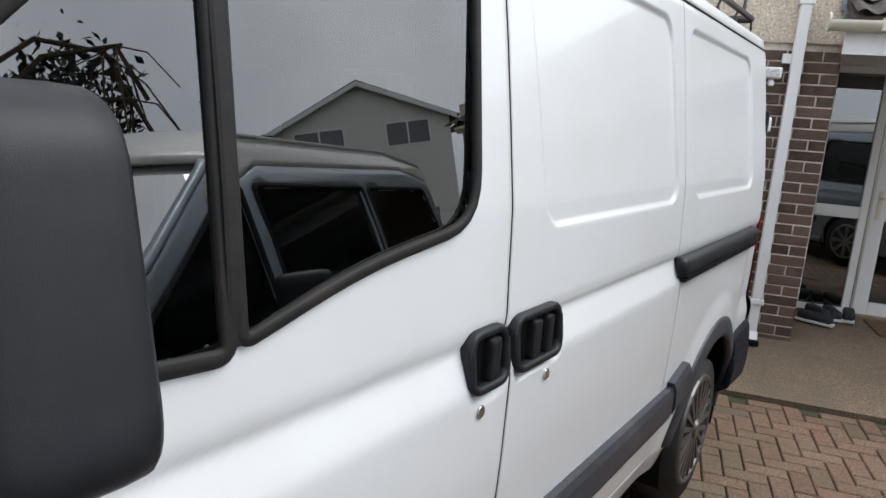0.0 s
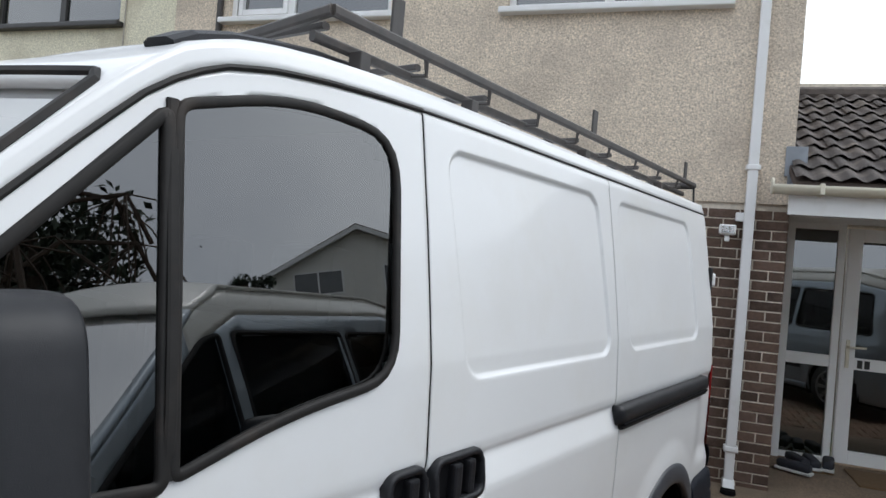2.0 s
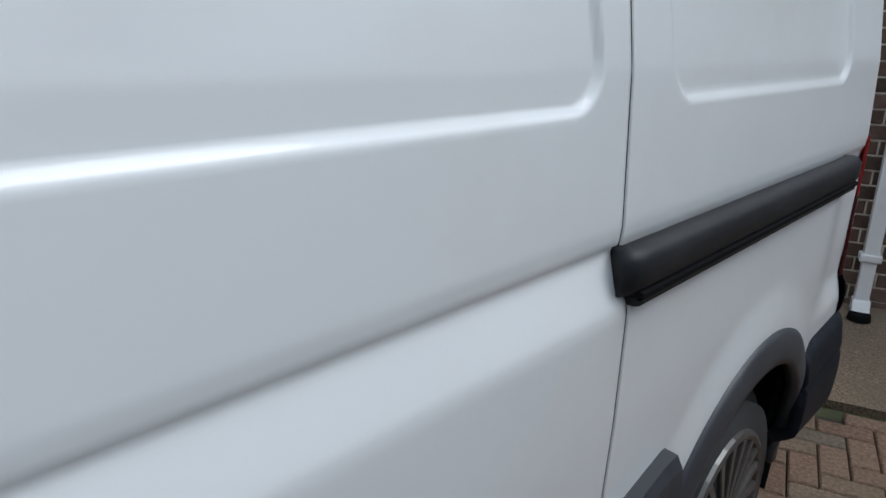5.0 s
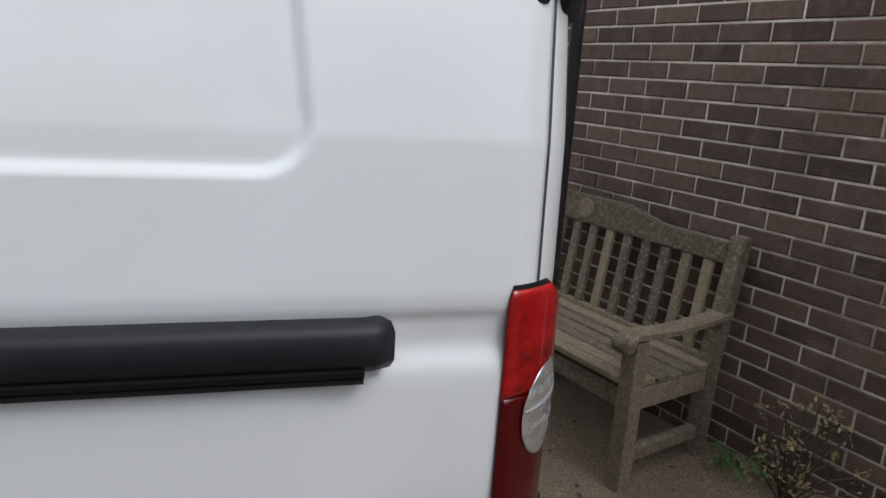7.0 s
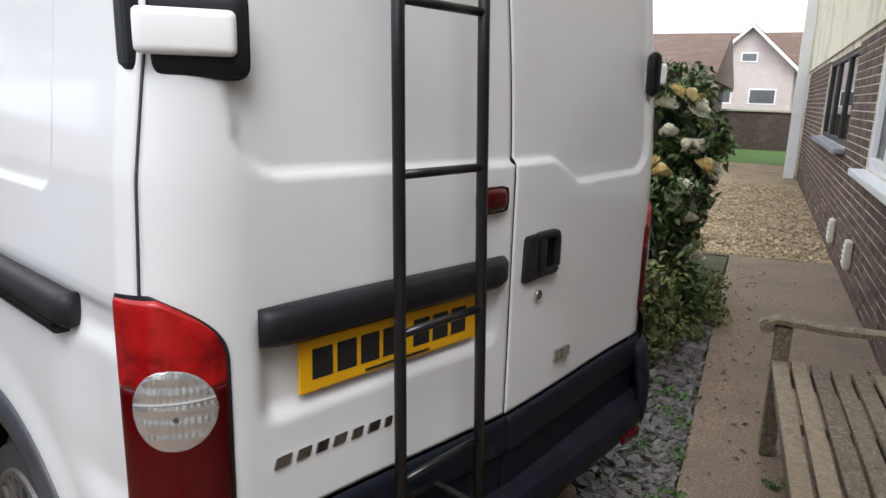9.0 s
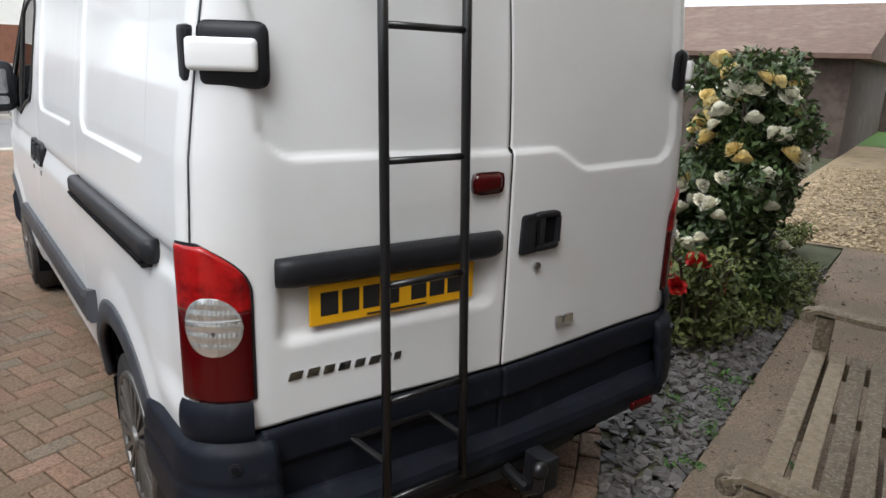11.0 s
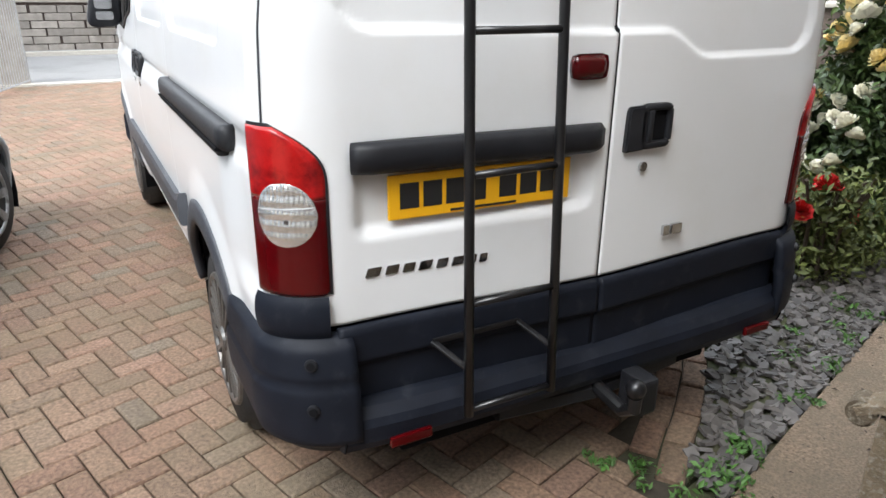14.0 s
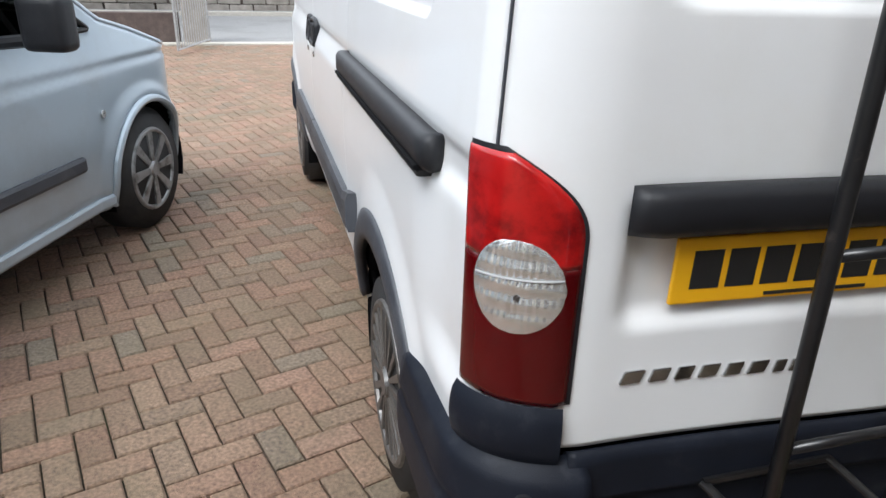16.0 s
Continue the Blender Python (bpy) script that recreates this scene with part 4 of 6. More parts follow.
# door mirror
def mirror_shell():
    """A rounded housing, wider below, with its edges drawn in towards front and back."""
    ring = rounded([(0.958, 1.272), (1.160, 1.262), (1.094, 1.564), (0.962, 1.562)], [.06, .075, .085, .05], 8)
    cx, cz = 1.05, 1.41
    bm = bmesh.new()
    loops = []
    for y, k in ((-3.505, .55), (-3.502, .74), (-3.492, .88), (-3.474, .965), (-3.45, 1.0), (-3.40, 1.0), (-3.38, .985), (-3.375, .95)):
        loops.append([bm.verts.new((cx + (a - cx) * k, y, cz + (b - cz) * (1 - (1 - k) * .62))) for a, b in ring])
    for p, q in zip(loops, loops[1:]):
        for i in range(len(p)):
            j = (i + 1) % len(p)
            bm.faces.new((p[i], p[j], q[j], q[i]))
    bm.faces.new(loops[0][::-1])
    bm.faces.new(loops[-1])
    bmesh.ops.recalc_face_normals(bm, faces=bm.faces[:])
    return bm
for sg in (1, -1):
    mir = part("door_mirror", mirror_shell(), BLACK_PL, van, "black plastic door mirror with faint scratches", smooth=True)
    part("mirror_glass", prism(rounded([(1.0, 1.375), (1.098, 1.375), (1.098, 1.518), (1.0, 1.518)], .02), -3.378, -3.3735, "y"), CHROME, mir)
    part("mirror_glass", prism(rounded([(1.0, 1.312), (1.098, 1.312), (1.098, 1.36), (1.0, 1.36)], .015), -3.378, -3.3735, "y"), CHROME, mir)
    part("mirror_trim", tube([(a, -3.506 + .022 * ease((1.02 - a) / .06), b) for a, b in rounded([(.972, 1.434), (1.0, 1.43), (1.062, 1.412), (1.072, 1.315)], [0, .02, .07, 0], 8)], .0065, 8), BLACK_PL, mir)
    part("mirror_arm", tube([(0.91, -3.52, 1.36), (0.96, -3.47, 1.39), (1.0, -3.44, 1.40)], .04, 10), BLACK_PL, mir)
    part("mirror_foot", prism(rounded([(-3.66, 1.30), (-3.40, 1.30), (-3.45, 1.50), (-3.55, 1.46)], .03), .945, .965, "x", .008), BLACK_PL, mir)
    if sg < 0:
        mir.matrix_basis = Matrix.Diagonal((-1, 1, 1, 1))

# wheels with multi-spoke trims
def wheel(cx, cy, sg, parent, r=0.335, w=0.21, rim=0.225, spokes=20, material=None, thick=0.010, label=""):
    t = part("wheel", cyl(r, r, w, Matrix.Rotation(radians(90), 4, "Y"), 40, 0.035), TYRE, parent, label, smooth=True)
    t.matrix_basis = Matrix.Translation((cx - sg * w / 2, cy, r)) @ (Matrix() if sg > 0 else Matrix.Rotation(math.pi, 4, "Z"))
    f = w / 2 + 0.003
    part("rim", tube([(f - .004, rim * math.cos(a), rim * math.sin(a)) for a in span(0, math.tau - .1, .2)], .014, 8, True), material or RIM, t)
    part("wheel_dish", cyl(rim, rim, .01, Matrix.Translation((f - .02, 0, 0)) @ Matrix.Rotation(radians(90), 4, "Y"), 32), GAP, t)
    part("hub_cap", cyl(.055, .04, .03, Matrix.Translation((f, 0, 0)) @ Matrix.Rotation(radians(90), 4, "Y"), 20, .004), material or RIM, t)
    sp = None
    for k in range(spokes):
        mm = Matrix.Rotation(k * math.tau / spokes, 4, "X")
        if sp is None:
            sp = part("spoke", prism([(-thick * .7, .045), (thick * .7, .045), (thick * 1.3, rim - .005), (-thick * 1.3, rim - .005)], f - .012, f + .006, "x", .002), material or RIM, t)
        else:
            again(sp, mm, t)
    return t
for sg in (1, -1):
    for a in WHEELS:
        wheel(sg * 0.96, a, sg, van)

# roof rack and ladder
rack = thing("roof_rack", "dark grey steel roof rack on the white van", "roof rack")
RZ = 2.165
for sg in (1, -1):
    part("top_rail", tube([(sg * .72, y, RZ) for y in (-2.70, 0.22)], .02, flat=(.010, .013)), STEEL_DK, rack)
    part("lower_rail", tube([(sg * .66, y, 2.115) for y in (-2.70, 0.20)], .02, flat=(.010, .012)), STEEL_DK, rack)
    for y in (-2.48, -1.24, 0.02):
        part("upright", box(sg * .72 - .004, sg * .72 + .004, y - .022, y + .022, RZ, RZ + .105, .003), STEEL_DK, rack)
    for y in (-2.58, -2.1, -1.28, -.35):
        part("foot", box(sg * .70 - .02, sg * .70 + .02, y - .018, y + .018, 2.06, 2.105, .003), STEEL_DK, rack)
    for y in span(-2.35, -.1, .36):
        part("hook", tube([(sg * .72, y, RZ - .01), (sg * .70, y + .03, RZ - .045), (sg * .66, y, 2.115)], .007, 6), STEEL_DK, rack)
for y in span(-2.66, .15, .4):
    part("cross_bar", tube([(-.66, y, 2.15), (.66, y, 2.15)],   .015, flat=(.012, .009)), STEEL_DK, rack)
for sg in (1, -1):
    part("front_rail", tube([(sg * .72, -2.70, RZ), (sg * .32, -2.72, 2.118)], .015, flat=(.010, .013)), STEEL_DK, rack)
part("rear_roller", tube([(-.72, .22, RZ), (.72, .22, RZ)], .02, 10), STEEL_DK, rack)
part("strap", tube([(.72, .20, 2.16), (.74, .17, 2.0), (.735, .16, 1.9), (.745, .15, 1.80)], .006, 6), BLACK_PL, rack)
ladder = thing("rear_ladder", "black tubular steel ladder on the van's rear door", "ladder")
LT = 2.14
LAD_L, LAD_R = 0.525, 0.262
def lad(x0, z):
    return (x0 + (0.015 if x0 > .4 else 0.030) * (z - 0.45), 0.158 - 0.012 * (z - 0.5), z)
for x0 in (LAD_L, LAD_R):
    part("ladder_rail", tube([lad(x0, z) for z in (0.448, 1.0, 1.6, LT)], .0128, 12), LADDER, ladder, smooth=True)
    part("bracket", tube([lad(x0, .585), (x0 + .055, .06, .632)], .006, flat=(.010, .004)), LADDER, ladder)
    part("bracket", tube([lad(x0, 1.95), (x0 + .04, -.02, 1.97)], .009, 8), LADDER, ladder)
for z in (.465, .765, 1.088, 1.403, 1.715, 2.02):
    part("rung", tube([lad(LAD_L, z), lad(LAD_R, z)], .0092, 10), LADDER, ladder, smooth=True)
part("cross_bar", tube([(LAD_L + .055, .062, .632), (LAD_R + .055, .062, .632)], .006, flat=(.004, .008)), LADDER, ladder)
tow = thing("tow_bar", "rusty steel tow bar under the rear bumper", "tow bar")
part("bar", tube([(.35, .02, .33), (.02, .06, .33), (-.35, .02, .33)], .03, flat=(.03, .03)), BLACK_PL, tow)
part("neck", tube([(.02, .06, .35), (.02, .2, .33), (.02, .24, .36), (.02, .24, .40)], .022, 10), LADDER, tow)
bm = bmesh.new()
bmesh.ops.create_uvsphere(bm, u_segments=16, v_segments=10, radius=.03, matrix=Matrix.Translation((.02, .24, .425)))
part("ball", bm, LADDER, tow, smooth=True)
part("socket_plate", box(-.12, -.05, .10, .2, .28, .40, .012), BLACK_PL, tow)


# ---- porch, drainpipe and fittings ----
PY = 1.22  # the porch's door plane, behind the wall face
FZ = 0.13
wall("wall_porch_back", [(CU + .002, 1.22, -0.2, 2.5), (3.4, 4.2, -0.2, 2.5), (1.22, 3.4, 2.2, 2.5)], PY, PY + 0.2, MORTAR, "plain wall round the porch door")
wall("ceiling_porch", [(CU + .002, 4.2, 2.26, 2.30)], -0.2, PY, UPVC, "white boarded porch ceiling")
wall("fascia", [(0.98, 4.4, 2.14, 2.30)], -0.27, -0.245, UPVC, "white fascia board under the gutter")
porch_wall = wall("wall_inside_porch", [(1.0, 4.4, -0.1, 2.5)], 3.6, 3.8, CURTAIN, "plain hall wall behind the porch door")
gut = thing("gutter", "cream half-round plastic gutter with stains", "gutter", HM)
bm = sheet(lambda u, a: Vector((u, -0.33 - 0.058 * math.cos(a), 2.335 - 0.058 * math.sin(a))), span(0.86, 4.4, 0.6), span(0, math.pi, 0.35))
solid(part("channel", bm, CREAM_PL, gut, smooth=True), 0.006)
part("end_cap", cyl(.06, .06, .012, Matrix.Translation((.862, -.33, 2.325)) @ Matrix.Rotation(radians(90), 4, "Y"), 20), CREAM_PL, gut)
part("gutter_bracket", box(1.15, 1.18, -0.395, -0.262, 2.27, 2.35, .006), CREAM_PL, gut)

porch = thing("porch_door", "white plastic glazed porch door and side panel", "door", HM)
def frame_rect(nm, u0, u1, z0, z1, f, y0, y1, parent, rails=()):
    bm = bmesh.new()
    box(u0, u0 + f, y0, y1, z0, z1, .006, bm=bm)
    box(u1 - f, u1, y0, y1, z0, z1, .006, bm=bm)
    box(u0 + f, u1 - f, y0, y1, z0, z0 + f, .006, bm=bm)
    box(u0 + f, u1 - f, y0, y1, z1 - f, z1, .006, bm=bm)
    for z in rails:
        box(u0 + f, u1 - f, y0, y1, z - .05, z + .05, .006, bm=bm)
    return part(nm, bm, UPVC, parent)
sp_ = frame_rect("side_panel", 1.20, 1.66, FZ, 2.22, .06, PY - .06, PY, porch, (1.02,))
part("pane", box(1.25, 1.61, PY - .034, PY - .028, 1.06, 2.17), HOUSE_GLASS, sp_)
part("pane", box(1.25, 1.61, PY - .034, PY - .028, FZ + .05, .98), HOUSE_GLASS, sp_)
leaf = frame_rect("door_leaf", 1.68, 2.56, FZ + .03, 2.18, .11, PY - .07, PY - .005, porch, (1.02,))
part("pane", box(1.78, 2.46, PY - .04, PY - .034, 1.06, 2.08), HOUSE_GLASS, leaf)
part("pane", box(1.78, 2.46, PY - .04, PY - .034, .23, .98), HOUSE_GLASS, leaf)
part("handle_plate", box(1.715, 1.745, PY - .085, PY - .07, .98, 1.22, .005), CREAM_PL, leaf)
part("lever", tube([(1.73, PY - .085, 1.16), (1.73, PY - .12, 1.16), (1.86, PY - .12, 1.165)], .010, 8), CREAM_PL, leaf)
for k in range(2):
    part("number_bar", box(1.81 + .055 * k, 1.85 + .055 * k, PY - .075, PY - .0695, .985, 1.055), INK, leaf)
sp2 = frame_rect("side_panel", 2.58, 3.4, FZ, 2.22, .06, PY - .06, PY, porch, (1.02,))
part("pane", box(2.63, 3.35, PY - .034, PY - .028, 1.06, 2.17), HOUSE_GLASS, sp2)
part("pane", box(2.63, 3.35, PY - .034, PY - .028, FZ + .05, .98), HOUSE_GLASS, sp2)
part("head_board", box(1.20, 3.4, PY - .05, PY, 2.22, 2.262), UPVC, porch)

pipe = thing("drainpipe", "white square plastic drainpipe on the brick wall", "pipe", HM @ Matrix.Translation((-.04, 0, 0)))
part("shaft", box(.76, .83, -.095, -.028, .42, 5.2, .006), UPVC, pipe)
part("shaft", box(.762, .828, -.093, -.030, .12, .40, .006), UPVC, pipe)
for z in (.41, 2.49):
    part("collar", box(.745, .845, -.105, -.012, z - .02, z + .02, .008), UPVC, pipe)
part("shoe", prism([(-.10, .06), (-.02, .06), (-.02, .16), (-.10, .16), (-.15, .10)], .755, .835, "x", .006), UPVC, pipe).matrix_basis = Matrix.Translation((0, -.0, .03))
part("drain_hole", cyl(.055, .05, .03, Matrix.Translation((.79, -.17, .125)), 18), GAP, pipe)
thin = thing("thin_pipe", "thin brown pipe on the upper wall", "pipe", HM)
part("shaft", tube([(-4.1, -.05, 2.3), (-4.1, -.05, 5.2)], .03, 10), STEEL_DK, thin)
cab2 = thing("cable", "thin pale cable on cream wall", "cable", HM)
part("run", tube([(-5.28, -.03, 2.3), (-5.28, -.03, 5.2)], .008, 6), KERB, cab2)

fl = thing("floodlight", "small white floodlight on brick wall", "light", HM @ Matrix.Translation((-.03, 0, 0)))
part("body", box(.585, .70, -.13, -.05, 1.98, 2.055, .012), UPVC, fl)
part("glass", box(.595, .69, -.134, -.129, 1.988, 2.047, .002), CLEAR_LENS, fl)
part("bracket", box(.63, .66, -.06, -.002, 1.96, 2.03, .004), UPVC, fl)
part("sensor", box(.625, .66, -.12, -.07, 1.93, 1.965, .008), UPVC, fl)
jb = thing("junction_box", "white square junction box above floodlight", "box", HM)
part("body", box(.665, .735, -.045, -.001, 2.09, 2.155, .006), UPVC, jb)
fsh = thing("flashing", "grey lead flashing beside the porch roof", "flashing", HM)
part("sheet", box(.97, 1.115, -.045, -.021, 2.44, 2.66, .004), LEAD, fsh)
part("sheet", box(.99, 1.12, -.06, -.046, 2.38, 2.45, .004), LEAD, fsh)
for u, zz in ((-5.2, .34), (-6.65, .30)):
    v = thing("wall_vent", "small pale plastic vent low on brick wall", "vent", HM, group="wall vents")
    part("housing", box(u - .08, u + .08, -.06, -.002, zz - .12, zz + .12, .02), CREAM_PL, v)
    for k in range(4):
        part("slat", box(u - .06, u + .06, -.066, -.058, zz - .08 + k * .045, zz - .06 + k * .045), UPVC, v)
post = thing("corner_pipe", "white drainpipe at the far corner of the house", "pipe", HM)
part("shaft", box(-15.2, -15.02, -.25, -.05, 0.0, 5.2, .01), UPVC, post)
# mat and shoes in the porch
dm = thing("doormat", "brown fibre doormat in the porch", "doormat", HM)
part("mat", box(1.75, 2.55, .55, 1.05, FZ - .005, FZ + .018, .005), MAT_BR, dm)
dm2 = thing("doormat", "dark fibre doormat in the porch", "doormat", HM)
part("mat", box(1.25, 1.62, .78, 1.12, FZ - .005, FZ + .02, .005), MAT_BR, dm2)
for k, (u, y, a) in enumerate(((1.36, .86, 20), (1.47, .88, 5), (1.60, .90, -12), (1.30, .62, 60))):
    sh = thing("shoe", "dark blue trainer with white sole on doormat", "shoe", HM @ pose(u, y, FZ + .022, 0, 0, a), group="shoes in the porch")
    part("upper", box(-.045, .045, -.13, .13, .018, .085, .03, 3), SHOE, sh, smooth=True)
    part("sole", box(-.048, .048, -.14, .14, 0, .022, .01), SOLE, sh)

# ---- porch roof of interlocking tiles ----
pr = part("roof_porch", prism([(-.36, 2.36), (1.9, 3.52), (1.9, 3.47), (-.36, 2.30)], 1.0, 4.5, "x"), DARK_WALL, None, "dark tiled lean-to roof over the porch", kind="structure")
pr.matrix_basis = HM
tile_bm = sheet(lambda a, b: Vector((a * .30, b * .30, .016 * math.sin(a * math.tau * 2) + .024 * (1 - b) + .008)), span(0, 1.03, .0515), [0, 1])
tile = part("roof_tile", tile_bm, TILE, pr, smooth=True)
slope = math.atan2(1.16, 2.26)
first = True
for j in range(10):
    for i in range(12):
        m_ = Matrix.Translation((1.0 + i * .295 + .004 * ((i * 7 + j * 3) % 5), -.38 + j * .255 * math.cos(slope), 2.355 + j * .255 * math.sin(slope))) @ Matrix.Rotation(slope, 4, "X")
        if first:
            tile.matrix_basis, first = m_, False
        else:
            again(tile, m_, pr)
ridge = part("ridge_cap", tube([(1.0, 1.93, 3.53), (4.5, 1.93, 3.53)], .09, 10), TILE, pr)

# ---- bench ----
bench = thing("garden_bench", "weathered teak garden bench with lichen patches", "bench", HM @ Matrix.Translation((-1.13, -.325, 0.022)) @ Matrix.Rotation(radians(2), 4, "Z"))
L = 1.55
for x in (-L / 2, L / 2):
    part("front_leg", box(x - .033, x + .033, -.30, -.235, 0.0, .60, .006), TEAK, bench)
    back_leg = prism([(.14, 0), (.205, 0), (.205, .40), (.275, .93), (.225, .93), (.14, .42)], x - .033, x + .033, "x", .005)
    part("back_leg", back_leg, TEAK, bench)
    part("stretcher", box(x - .02, x + .02, -.235, .14, .12, .17, .005), TEAK, bench)
    part("side_rail", box(x - .02, x + .02, -.235, .14, .33, .41, .005), TEAK, bench)
    arm = [(-.345, .60), (-.30, .625), (-.1, .61), (.1, .615), (.22, .63)]
    part("armrest", tube([(x, a, b) for a, b in arm], .03, flat=(.04, .016)), TEAK, bench)
    part("arm_nose", cyl(.032, .032, .075, Matrix.Translation((x, -.335, .595)) @ Matrix.Rotation(radians(90), 4, "Y"), 14, .008), TEAK, bench)
for k in range(6):
    y = -.27 + k * .078
    part("seat_slat", box(-L / 2 - .02, L / 2 + .02, y - .031, y + .031, .405 + .012 * abs(k - 3.4) * .5, .43 + .012 * abs(k - 3.4) * .5, .006), TEAK, bench)
part("front_rail", box(-L / 2 + .03, L / 2 - .03, -.285, -.255, .33, .405, .005), TEAK, bench)
part("back_rail", box(-L / 2 + .03, L / 2 - .03, .15, .185, .40, .46, .005), TEAK, bench)
top = [(-L / 2 + .03, .82), (L / 2 - .03, .82), (L / 2 - .03, .90), (.45, .905), (.25, .95), (-.25, .95), (-.45, .905), (-L / 2 + .03, .90)]
part("top_rail", prism(top, .205, .245, "y", .005), TEAK, bench)
part("carved_motif", cyl(.05, .045, .008, Matrix.Translation((0, .202, .89)) @ Matrix.Rotation(radians(90), 4, "X"), 12), TEAK, bench)
slat = None
for k in range(14):
    x = -L / 2 + .10 + k * (L - .20) / 13
    if slat is None:
        slat = part("back_slat", prism([(.155, .44), (.175, .44), (.235, .84), (.215, .84)], -.024, .024, "x", .004), TEAK, bench)
        slat.matrix_basis = Matrix.Translation((x, 0, 0))
    else:
        again(slat, Matrix.Translation((x, 0, 0)), bench)

# ---- the silver people carrier ----
CF = Vector((1.825, -3.10, 0))  # front wheel, outer face
cd = Vector((0.35, 0.937, 0)).normalized()
CM = Matrix.Translation(CF) @ Matrix.Rotation(math.atan2(cd.x, -cd.y) * 0 + math.atan2(-cd.x, cd.y), 4, "Z")  # y runs to its rear, x across it away from the van
car = thing("silver_car", "silver people carrier parked on the block paving", "car", CM)
CTOP = [(-.70, .52), (-.66, .78), (-.5, .90), (.02, 1.07), (.25, 1.13), (1.12, 1.72), (1.42, 1.84), (3.3, 1.89), (3.85, 1.80), (4.0, 1.1), (4.05, .5)]
CX = [(.22, .06), (.35, .02), (.6, .0), (.95, .0), (1.08, .035), (1.4, .10), (1.66, .17), (1.79, .22), (1.90, .33)]
CW = 1.90
def car_x(y, z):
    x = lerp_table(CX, z) + .32 * ease((-.12 - y) / .60) ** 2 + .15 * ease((y - 3.7) / .4) ** 2
    x -= .02 * ease(1 - abs(math.hypot(y, z - .33) - .42) / .07)
    x += .012 * ease(1 - abs(z - .93) / .03)
    return x
CWH = (0.0, 3.2)
CWINS = [rounded([(.34, 1.10), (1.22, 1.10), (1.22, 1.62), (1.10, 1.60)], [.03, .03, .03, .08]), rounded([(1.32, 1.10), (2.45, 1.10), (2.45, 1.63), (1.32, 1.63)], .04), rounded([(2.53, 1.10), (3.7, 1.10), (3.6, 1.63), (2.53, 1.63)], .05)]
def car_keep(y, v):
    z = .24 + v * (lerp_table(CTOP, y) - .24)
    return all(math.hypot(y - a, z - .33) > .385 for a in CWH) and not any(inside(y, z, w) for w in CWINS)
def gutter(y, v):
    return 1.0 < y < 3.9 and v > .925
for side in (0, 1):
    def cf(y, v):
        z = .24 + v * (lerp_table(CTOP, y) - .24)
        x = car_x(y, z)
        return (x if not side else CW - x, y, z)
    ys = span(-.70, 4.05, .03)
    solid(part("body_side", sheet(cf, ys[::-1] if not side else ys, span(0, 1, .02), lambda y, v: car_keep(y, v) and not gutter(y, v)), SILVER, car, smooth=True), .02)
    solid(part("roof_edge", sheet(cf, ys[::-1] if not side else ys, span(0, 1, .02), gutter), CAR_ROOF_SKYLIT, car, "silver car's roof edge, coloured pale for sky brightness", smooth=True), .02)
    sgn = (lambda x: x) if not side else (lambda x: CW - x)
    for w in CWINS:
        bm = bmesh.new()
        bm.faces.new([bm.verts.new((sgn(lerp_table(CX, b) + .01), a, b)) for a, b in (w if side else w[::-1])])
        g = part("car_window", bm, GLASS_CAR, car)
        g.visible_shadow = False
        part("window_trim", tube([(sgn(lerp_table(CX, b) - .002), a, b) for a, b in w], .012, 6, True), RUBBER, car)
    part("side_strip", tube([(sgn(car_x(y, .53) - .008), y, .53 + .02 * (y - .4) / 2) for y in span(.62, 2.7, .1)], .03, flat=(.018, .034)), GREY_PL, car)
    part("sill_trim", tube([(sgn(car_x(y, .29) - .005), y, .29) for y in span(.4, 2.8, .1)], .03, flat=(.02, .03)), SILVER, car)
    part("repeater_lamp", cyl(.02, .016, .012, Matrix.Translation((sgn(car_x(.40, .72) - .004), .40, .72)) @ Matrix.Rotation(radians(90), 4, "Y"), 16, .003), CLEAR_LENS, car)
    part("arch_lip", tube([(sgn(car_x(.39 * math.cos(t), .33 + .39 * math.sin(t)) - .012), .39 * math.cos(t), .33 + .39 * math.sin(t)) for t in span(-.2, 3.3, .15)], .02, 8), SILVER, car)
    mr = part("wing_mirror", box(sgn(-.19) - .09, sgn(-.19) + .09,   .90, 1.02, 1.08, 1.29, .04, 3), BLACK_PL, car, smooth=True)
    part("mirror_stem", tube([(sgn(-.12), .96, 1.12), (sgn(.05), .96, 1.10)], .025, 8), BLACK_PL, mr)
    part("front_lamp", prism([(sgn(.30), .62), (sgn(.62), .60), (sgn(.6), .72), (sgn(.26), .80)], -.68, -.5, "y", .015), CLEAR_LENS, car)
    bm = tube([(sgn(.02 + .33 * ease((-.12 - y) / .6) ** 2), y, .44) for y in span(-.42, -.72, .05)], .05, flat=(.03, .12))
    part("bumper_end", bm, GREY_PL, car)
def car_top(y, a):
    z = lerp_table(CTOP, y)
    e = car_x(y, min(z, 1.90))
    x = e + (CW - 2 * e) * (a + 1) / 2
    return (x, y - .12 * (1 - a * a) * ease((.6 - y) / .6), z + (.035 + .05 * ease((y - .9) / .4)) * (1 - a * a))
def scr(y, a):
    return .30 < y < 1.10 and abs(a) < .93
solid(part("bonnet", sheet(car_top, span(-.70, 1.10, .035), span(-1, 1, .05), lambda y, a: not scr(y, a)), SILVER, car, smooth=True), .02)
# roof panel in the lightened paint that stands for reflected sky
solid(part("roof", sheet(car_top, span(1.10, 4.04, .035), span(-1, 1, .05)), CAR_ROOF_SKYLIT, car, "silver car's roof, coloured pale for sky brightness", smooth=True), .02)
